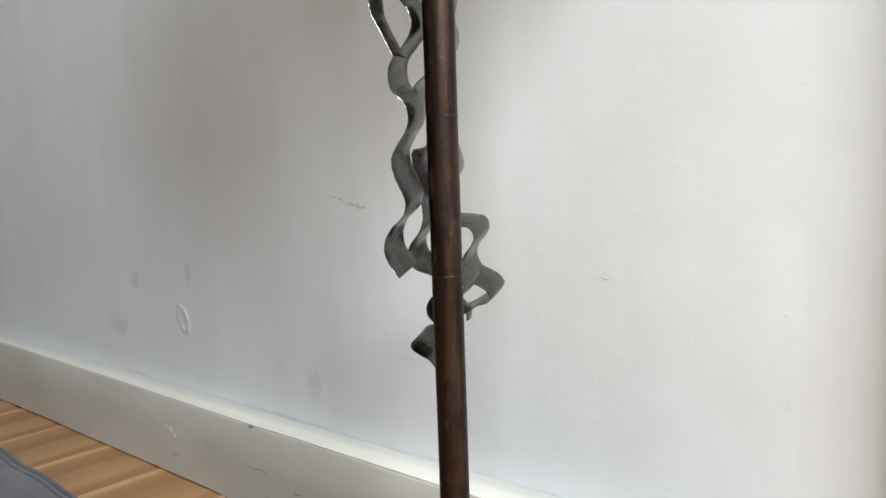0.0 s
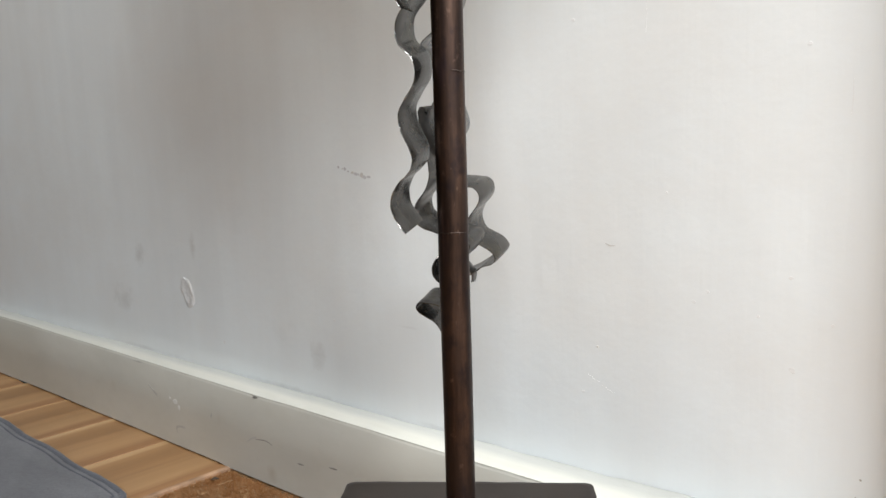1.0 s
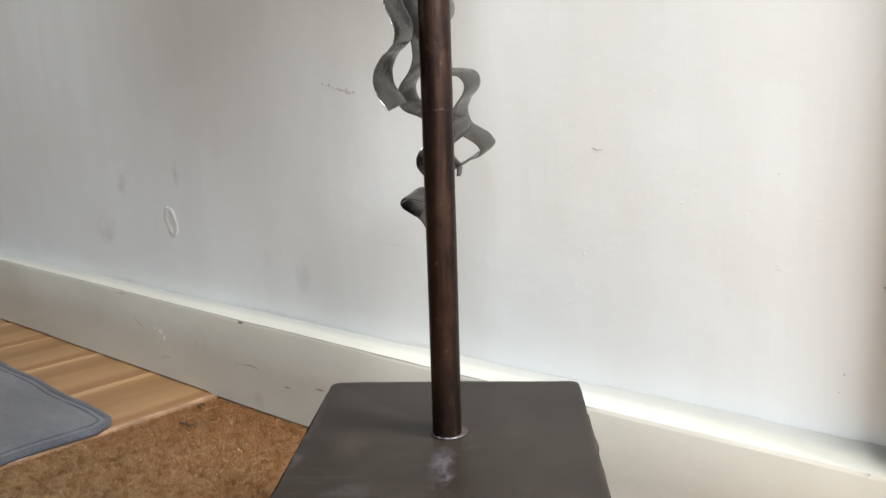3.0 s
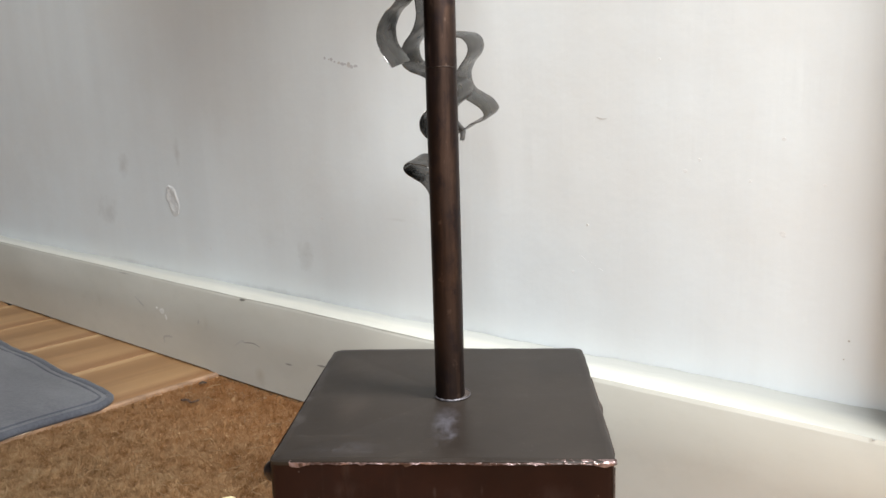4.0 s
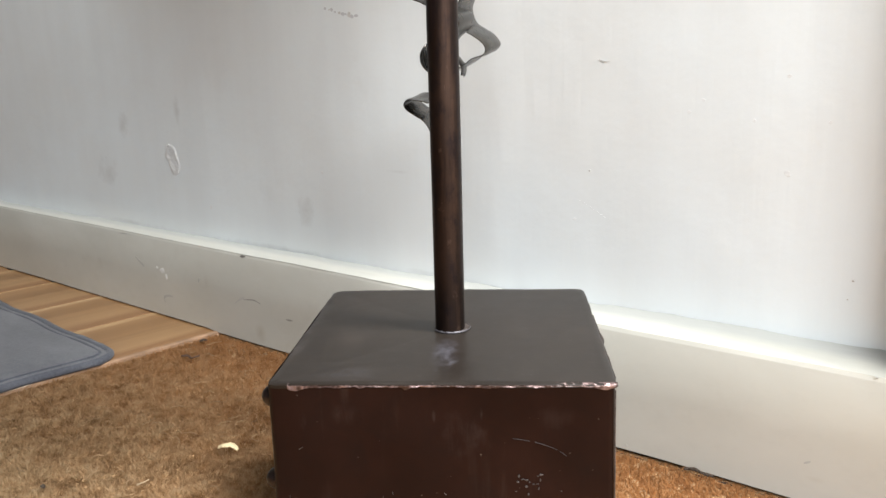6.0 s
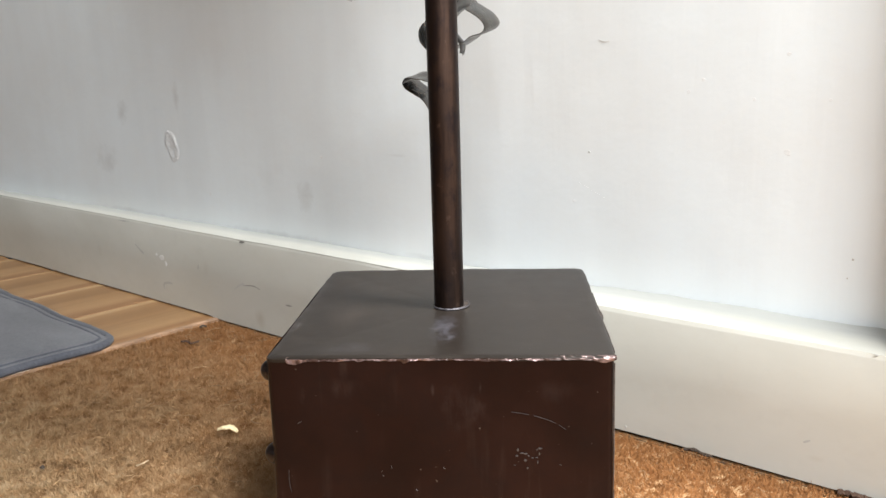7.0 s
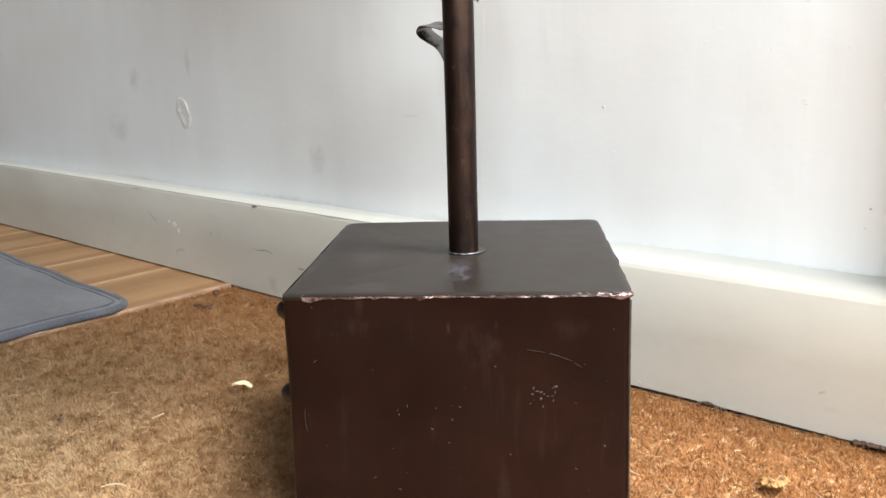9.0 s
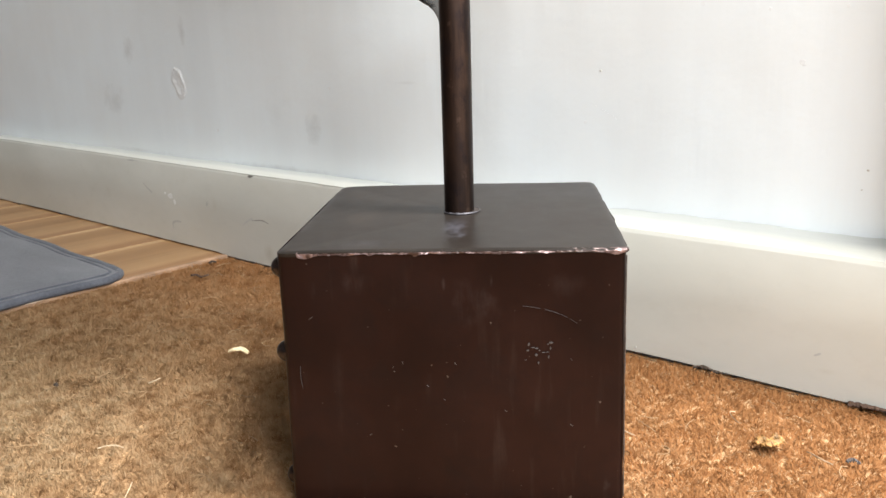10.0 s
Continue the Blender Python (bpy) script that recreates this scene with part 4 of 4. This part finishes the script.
strip([(1, 88, 356), (4.5, 88, 352.5), (7, 88, 348.5), (6.6, 88, 342.5)], (3, 14, 1), "torn end of a steel strip beside the pipe", ragged=0.005)


# unseen crown, added to shade the wall: the strips go on meandering up the pipe
for k, (x, y, z0, z1, wave, size, turn) in enumerate((
    (-80, -30, 668, 985, 62, 20, 8), (-34, -72, 690, 1040, 74, 22, 2), (-112, 10, 700, 960, 66, 20, 12), (26, -68, 672, 1010, 70, 22, -6), (72, -32, 664, 980, 60, 20, -10), (-20, 44, 690, 1050, 78, 22, 4), (56, 46, 700, 1000, 64, 20, -2), (-68, 60, 676, 1000, 72, 20, 6),
    (-10, -36, 660, 1060, 58, 24, 3), (100, 20, 690, 960, 70, 20, -8), (-48, 12, 672, 1040, 66, 22, 5), (30, 80, 690, 1010, 72, 20, 0),
)):
    steps = 2 * round((z1 - z0) / wave)
    x, y, size = 1.35 * x, 1.35 * y, 1.45 * size
    rows = [(0.2 * x, 0.2 * y, z0 - 20)]
    rows += [(x + (size if i % 2 else -size) + 5 * noise.noise((k, i, 2)), y - 18, z0 + (z1 - z0) * i / steps) for i in range(steps + 1)]
    strip(rows, (turn, 58, 3), "unseen wavy grey steel strip added to shade the wall", across=3, per=6)



# ---- the floor ----
EDGE_A, EDGE_B = Vector((-0.7075, 0.7235)), Vector((-0.749, 0.443))
SLANT = math.degrees(math.atan2(EDGE_A.x - EDGE_B.x, EDGE_A.y - EDGE_B.y))


def border(y):
    return EDGE_A.x + (y - EDGE_A.y) * (EDGE_A.x - EDGE_B.x) / (EDGE_A.y - EDGE_B.y)


# coir mat: a backing and a cut pile of single fibres
mat_thing = new("coir_mat")
tagged(mat_thing, "worn orange-brown coir doormat fitted against the skirting board", "doormat")
yl = Y0 + 1.2
outline = [(border(yl) + 0.004, yl), (0.60, yl), (0.60, BOARD_Y + 0.006), (border(BOARD_Y) + 0.004, BOARD_Y + 0.006)]
part("backing", prism(outline, -0.0195, -0.0040), COIR_BACK, mat_thing, "dark coir backing")


def pile(count, seed, region, long, wide, lean, near):
    """Bent fibres on a patch (x0, x1, y0, y1) beyond the line y = near + 0.69 x, as vertices and faces."""
    g = np.random.default_rng(seed)
    x, y = g.uniform(region[0], region[1], count), g.uniform(region[2], region[3], count)
    keep = (x > border(0) + y * math.tan(radians(SLANT)) + 0.006) & (y < BOARD_Y - 0.0012) & (y > near + 0.69 * x)
    # keep clear of the sculpture's base
    c, s = math.cos(radians(32.6)), math.sin(radians(32.6))
    u, v = (x + 0.1495) * c + (y - 0.5178) * s, -(x + 0.1495) * s + (y - 0.5178) * c
    keep &= (np.abs(u) > 0.099) | (np.abs(v) > 0.096)
    x, y = x[keep], y[keep]
    n = len(x)
    az = 5.0 * np.sin(x * 150 + 2.0 * np.sin(y * 110)) + 5.0 * np.sin(y * 170 + 2.0 * np.sin(x * 90)) + g.normal(0, 0.8, n)
    tip = g.uniform(lean[0], lean[1], n)
    rise = 1 + 0.08 * np.sin(x * 420 + 3 * np.sin(y * 260)) * np.sin(y * 380 + 3 * np.sin(x * 300))
    hole = np.sin(x * 610 + 2 * np.sin(y * 330) + y * 200) * np.sin(y * 570 + 2 * np.sin(x * 410) - x * 150)
    ln = g.uniform(long[0], long[1], n) * rise * np.where(hole > 0.62, 0.72, 1.0)
    wd = g.uniform(wide[0], wide[1], n)
    dirx, diry = np.cos(az), np.sin(az)
    ca = g.uniform(0, 2 * math.pi, n)
    sx, sy = np.cos(ca) * wd / 2, np.sin(ca) * wd / 2
    verts = np.zeros((n, 5, 3))
    bend = g.uniform(-0.4, 0.8, n)
    for k, h in enumerate((0.0, 0.6)):
        t = tip + bend * (h - 0.3)
        px, py, pz = x + dirx * np.sin(t) * ln * h, y + diry * np.sin(t) * ln * h, -0.0055 + np.cos(t) * ln * h
        verts[:, 2 * k] = np.stack((px - sx, py - sy, pz), 1)
        verts[:, 2 * k + 1] = np.stack((px + sx, py + sy, pz), 1)
    t = tip + bend * 0.9
    verts[:, 4] = np.stack((x + dirx * np.sin(t) * ln, y + diry * np.sin(t) * ln, -0.0055 + np.cos(t) * ln), 1)
    base = 5 * np.arange(n)[:, None]
    return verts.reshape(-1, 3), base + np.array((0, 1, 3, 2)), base + np.array((2, 3, 4))


def pile_object(name, count, seed, region, long, wide, lean, mat, near):
    v, q, t = pile(count, seed, region, long, wide, lean, near)
    me = bpy.data.meshes.new(name)
    me.vertices.add(len(v))
    me.vertices.foreach_set("co", v.ravel())
    loops = np.concatenate((q.ravel(), t.ravel()))
    sizes = np.concatenate((np.full(len(q), 4), np.full(len(t), 3)))
    me.loops.add(len(loops))
    me.loops.foreach_set("vertex_index", loops.astype(np.int32))
    me.polygons.add(len(sizes))
    me.polygons.foreach_set("loop_start", np.concatenate(([0], np.cumsum(sizes)[:-1])).astype(np.int32))
    me.update(calc_edges=True)
    me.validate()
    me.materials.append(mat)
    ob = new(name, me)
    ob.parent = mat_thing
    return tagged(ob, "short bristly coir pile", kind="stuff")


pile_object("nap", 640000, 3, (-0.76, 0.16, 0.20, 0.726), (0.0050, 0.0095), (0.0005, 0.0011), (0.55, 1.38), COIR, 0.475)
pile_object("loose_fibre", 900, 8, (-0.74, 0.16, 0.22, 0.715), (0.008, 0.018), (0.0004, 0.0007), (1.0, 1.4), PALE_FIBRE, 0.45)
curls = bmesh.new()
g = random.Random(77)
for k in range(240):
    x, y = g.uniform(-0.72, 0.16), g.uniform(0.24, 0.705)
    u, v = (x + 0.1495) * 0.8425 + (y - 0.5178) * 0.5388, -(x + 0.1495) * 0.5388 + (y - 0.5178) * 0.8425
    if x < border(y) + 0.03 or y < 0.45 + 0.69 * x or (abs(u) < 0.125 and abs(v) < 0.122):
        continue
    a, bend, step, wide = g.uniform(0, 6.28), g.gauss(0, 0.28), g.uniform(0.0010, 0.0032), g.uniform(0.00020, 0.00040)
    path = []
    for i in range(8):
        path.append((x, y, 0.0008 + 0.0022 * math.sin(math.pi * i / 7) * g.uniform(0.3, 1.0)))
        x, y, a = x + step * math.cos(a), y + step * math.sin(a), a + bend + g.gauss(0, 0.15)
    tube(path, wide, 4, curls)
tagged(part("loose_fibre", curls, PALE_FIBRE, mat_thing), "pale curled loose fibres", kind="stuff")
pile_object("nap", 30000, 5, (-0.90, 0.48, -0.60, 0.22), (0.0045, 0.0078), (0.0015, 0.0028), (0.2, 1.2), COIR, -9.0)

# pale strip that edges the boards
strip_thing = new("edging_strip")
tagged(strip_thing, "thin pale wooden strip between floorboards and doormat", "floor trim", kind="structure")
bm = bmesh.new()
rows = []
for i in range(60):
    y = yl + (BOARD_Y + 0.004 - yl) * i / 59
    x = border(y) + 0.0006 * noise.noise((y * 30, 2, 2))
    rows.append([bm.verts.new((x + a, y, b)) for a, b in ((-0.0032, -0.0195), (-0.0032, 0.0006), (-0.0024, 0.0014), (0.0024, 0.0012), (0.0036, 0.0002), (0.0036, -0.0195))])
for r0, r1 in zip(rows, rows[1:]):
    for k in range(6):
        bm.faces.new((r0[k], r0[(k + 1) % 6], r1[(k + 1) % 6], r1[k]))
bm.faces.new(rows[0])
bm.faces.new(rows[-1])
part("strip", bm, TRIM, strip_thing, "", True, 40)
bare = bmesh.new()
rows = []
for i in range(24):
    y = 0.36 + 0.145 * i / 23
    x, w = border(y) + 0.0012, 0.0030 * math.sin(math.pi * min(1, (24 - i) / 9) / 2) * (1 + 0.3 * noise.noise((y * 90, 1, 3)))
    rows.append([bare.verts.new((x + a * w, y, b)) for a, b in ((-1, 0.0004), (-0.8, 0.0021), (0.8, 0.0019), (1, 0.0004))])
for r0, r1 in zip(rows, rows[1:]):
    for k in range(3):
        bare.faces.new((r0[k], r0[k + 1], r1[k + 1], r1[k]))
part("bare_length", bare, plain("bare_pale_wood", (0.80, 0.66, 0.52), 0.5, 0, 0.15, 60), strip_thing, "pale bare length of the strip", True, 40)

# rug: a plush pad with a bound edge
rug = new("bath_rug")
rug.matrix_world = pose(-0.7215, 0.5945, 0.001, 0, 0, -2.6)
tagged(rug, "blue-grey plush rug with a bound edge lying over the floorboards", "rug")


def rug_outline(inset, n=40):
    out = []
    for i in range(n + 1):
        y = -0.95 + (0.95 - 0.03) * i / n
        out.append((-0.002 * math.sin(i * 0.9) - inset + 0.085 * (y + 0.03), y))
    for i in range(1, 9):
        a = radians(90 * i / 9)
        out.append((-0.03 + (0.03 - inset) * math.cos(a), -0.03 + (0.03 - inset) * math.sin(a)))
    for i in range(n + 1):
        out.append((-0.03 - 0.75 * i / n, -inset + 0.002 * math.sin(i * 0.7) + 0.012 * (i / n)))
    out.append((-0.78, -0.95))
    return out


pad = bmesh.new()
outer, inner = rug_outline(0.006), rug_outline(0.022)
lo = [pad.verts.new((x, y, 0.0)) for x, y in outer]
mid = [pad.verts.new((x, y, 0.007)) for x, y in outer]
hi = [pad.verts.new((x, y, 0.0105 + 0.0008 * noise.noise((x * 30, y * 30, 1)))) for x, y in inner]
nn = len(outer)
for a, b in ((lo, mid), (mid, hi)):
    for k in range(nn):
        pad.faces.new((a[k], a[(k + 1) % nn], b[(k + 1) % nn], b[k]))
pad.faces.new(hi)
pad.faces.new(lo)
part("pad", pad, RUG, rug, "blue-grey plush pile", True, 60)
edge_path = [(x, y, 0.0052) for x, y in rug_outline(0.005)[:-1]]
part("binding", tube(edge_path, lambda s: 0.0050 + 0.0010 * noise.noise((s * 60, 1, 1)), 10), RUG_HEM, rug, "rolled blue-grey cloth hem", True, 80)

seam_path = [(x, y, 0.0086) for x, y in rug_outline(0.0165)[:-1]]
part("stitching", tube(seam_path, lambda s: 0.0020 + 0.0012 * noise.noise((s * 70, 2, 1)), 8), BINDING, rug, "dark stitched groove inside the hem", True, 80)

# things dropped on the mat
g = random.Random(21)


def shaving(name, place, turn, points, width, mat, label, category, thick=0.0009, rough=0.25):
    ob = new(name)
    ob.matrix_world = pose(*place, 0, 0, turn)
    path = smooth_path(points, 6)
    bm = bmesh.new()
    rows = []
    for i, p in enumerate(path):
        s = i / (len(path) - 1)
        w = width * (0.45 + 0.55 * math.sin(math.pi * (0.12 + 0.8 * s))) * g.uniform(1 - rough, 1 + rough)
        tilt = 0.0048 * rough * g.uniform(-1, 1)
        rows.append([bm.verts.new((p[0], p[1] + a * w, p[2] + b + c * tilt)) for a, b, c in ((-0.5, 0, -1), (0.5, 0, 1), (0.5, thick, 1), (0.0, thick * 2.2, 0), (-0.5, thick, -1))])
    for r0, r1 in zip(rows, rows[1:]):
        for k in range(5):
            bm.faces.new((r0[k], r0[(k + 1) % 5], r1[(k + 1) % 5], r1[k]))
    bm.faces.new(rows[0])
    bm.faces.new(rows[-1])
    part("flake", bm, mat, ob)
    return tagged(ob, label, category)


shaving("wood_shaving", (-0.4125, 0.5145, 0.002), 30, [(-0.0105, 0.0015, 0.001), (-0.004, -0.001, 0.0042), (0.003, 0.0012, 0.0036), (0.0100, -0.002, 0.0010)], 0.0080, STRAW, "pale yellow scrap of straw on the doormat", "scrap", rough=0.07)
leaf = shaving("dry_leaf", (0.0430, 0.6205, 0.002), 40, [(-0.010, 0.002, 0.0005), (-0.004, 0.0035, 0.003), (0.002, 0.001, 0.0015), (0.010, 0.0005, 0.0025)], 0.0075, LEAF, "crumpled dry yellow leaf lying on the doormat", "leaf")
for pts in ([(-0.008, -0.002, 0.001), (-0.002, -0.0042, 0.0035), (0.004, -0.003, 0.001)], [(0.001, 0.004, 0.0015), (0.006, 0.0048, 0.0035), (0.011, 0.003, 0.0015)]):
    sub = shaving("lobe", (0, 0, 0), 0, pts, 0.005, LEAF, "", "")
    piece = sub.children[0]
    piece.parent = leaf
    bpy.data.objects.remove(sub)
shaving("lint", (0.0945, 0.630, 0.0005), 10, [(-0.0045, 0, 0), (0, 0.001, 0.0015), (0.0045, 0, 0)], 0.003, LINT, "grey-blue tuft of lint on the doormat", "lint")
shaving("crumb", (-0.689, 0.690, 0.001), 50, [(-0.005, 0, 0), (0, 0.001, 0.0015), (0.005, 0, 0)], 0.004, DARK, "dark crumb of dirt where doormat meets skirting board", "crumb")
shaving("dead_twig", (-0.651, 0.642, 0.001), 15, [(-0.013, 0, 0.001), (-0.004, 0.001, 0.002), (0.004, -0.002, 0.001), (0.012, 0.003, 0.003)], 0.0030, SPLINTER, "dark bit of twig on the doormat", "twig")
shaving("crumb", (-0.277, 0.379, 0.002), 15, [(-0.0018, 0, 0), (0, 0.0005, 0.0006), (0.0018, 0, 0)], 0.0020, PALE_FIBRE, "small pale crumb on the doormat", "crumb")
shaving("crumb", (-0.4926, 0.378, 0.002), 15, [(-0.002, 0, 0), (0, 0.0005, 0.001), (0.002, 0, 0)], 0.003, DARK, "small dark crumb on the doormat", "crumb")
shaving("dead_twig", (-0.036, 0.7165, 0.002), 2, [(-0.012, 0, 0.0), (-0.003, 0.001, 0.002), (0.005, -0.001, 0.001), (0.013, 0.0, 0.0)], 0.0024, DARK, "dark bit of twig caught along the skirting board", "twig")
shaving("dead_twig", (0.088, 0.7205, 0.0), -3, [(-0.014, 0, 0.0), (-0.003, 0.0, 0.0012), (0.008, 0, 0.0016), (0.020, 0.0, 0.001)], 0.0065, SPLINTER, "brown splinter caught under the skirting board", "splinter", 0.0010)

for place, turn, pts, wide in (
    ((-0.3492, 0.3467, 0.0030), 38, [(-0.010, 0.0, 0.0), (-0.003, 0.0012, 0.0012), (0.004, 0.0008, 0.0014), (0.010, -0.001, 0.0002)], 0.0013),
    ((-0.2870, 0.3250, 0.0030), -28, [(-0.009, 0.001, 0.0), (-0.002, 0.0, 0.002), (0.005, -0.002, 0.0022), (0.011, -0.005, 0.0008)], 0.0012),
    ((-0.4218, 0.4303, 0.0030), 70, [(-0.005, 0.002, 0.0), (0.0, -0.001, 0.002), (0.003, 0.0005, 0.002), (0.006, 0.004, 0.0008)], 0.0012),
    ((0.0100, 0.6450, 0.0030), 110, [(-0.009, -0.003, 0.0), (-0.003, 0.002, 0.0020), (0.004, 0.003, 0.0020), (0.009, -0.001, 0.0)], 0.0009),
    ((0.0750, 0.6180, 0.0030), 160, [(-0.010, -0.001, 0.0), (-0.003, 0.001, 0.0014), (0.004, 0.000, 0.0014), (0.010, -0.002, 0.0)], 0.0010),
    ((-0.0480, 0.5800, 0.0030), 150, [(-0.008, -0.002, 0.0), (-0.003, 0.002, 0.0016), (0.003, 0.002, 0.0016), (0.009, -0.001, 0.0)], 0.0009),
):
    shaving("stray_fibre", place, turn, pts, 0.6 * wide, STRAY, "long pale stray fibre lying on the doormat", "fibre", 0.0004, 0.1)

# floorboards, side by side under the rug
boards = new("floorboards")
tagged(boards, "varnished brown wooden floorboards running up to the wall", "floorboards", kind="structure")
WIDE = 0.153
HALF = 1.58
bm = box((-WIDE / 2 + 0.0004, -HALF, -0.0195), (WIDE / 2 - 0.0004, HALF, 0.0), 0.0007, 1)
first = mesh_object("floorboard", bm, PLANK, boards)
across = Vector((math.cos(radians(-SLANT)), math.sin(radians(-SLANT))))
along = Vector((math.sin(radians(SLANT)), math.cos(radians(SLANT))))
for i in range(13):
    ob = first if i == 0 else new("floorboard", first.data)
    ob.parent = boards
    mid = EDGE_A - across * (0.0036 + WIDE * (i + 0.5))
    mid += along * ((0.746 - mid.y) / along.y - HALF)
    ob.matrix_world = pose(mid.x, mid.y, 0.0, 0, 0, -SLANT)
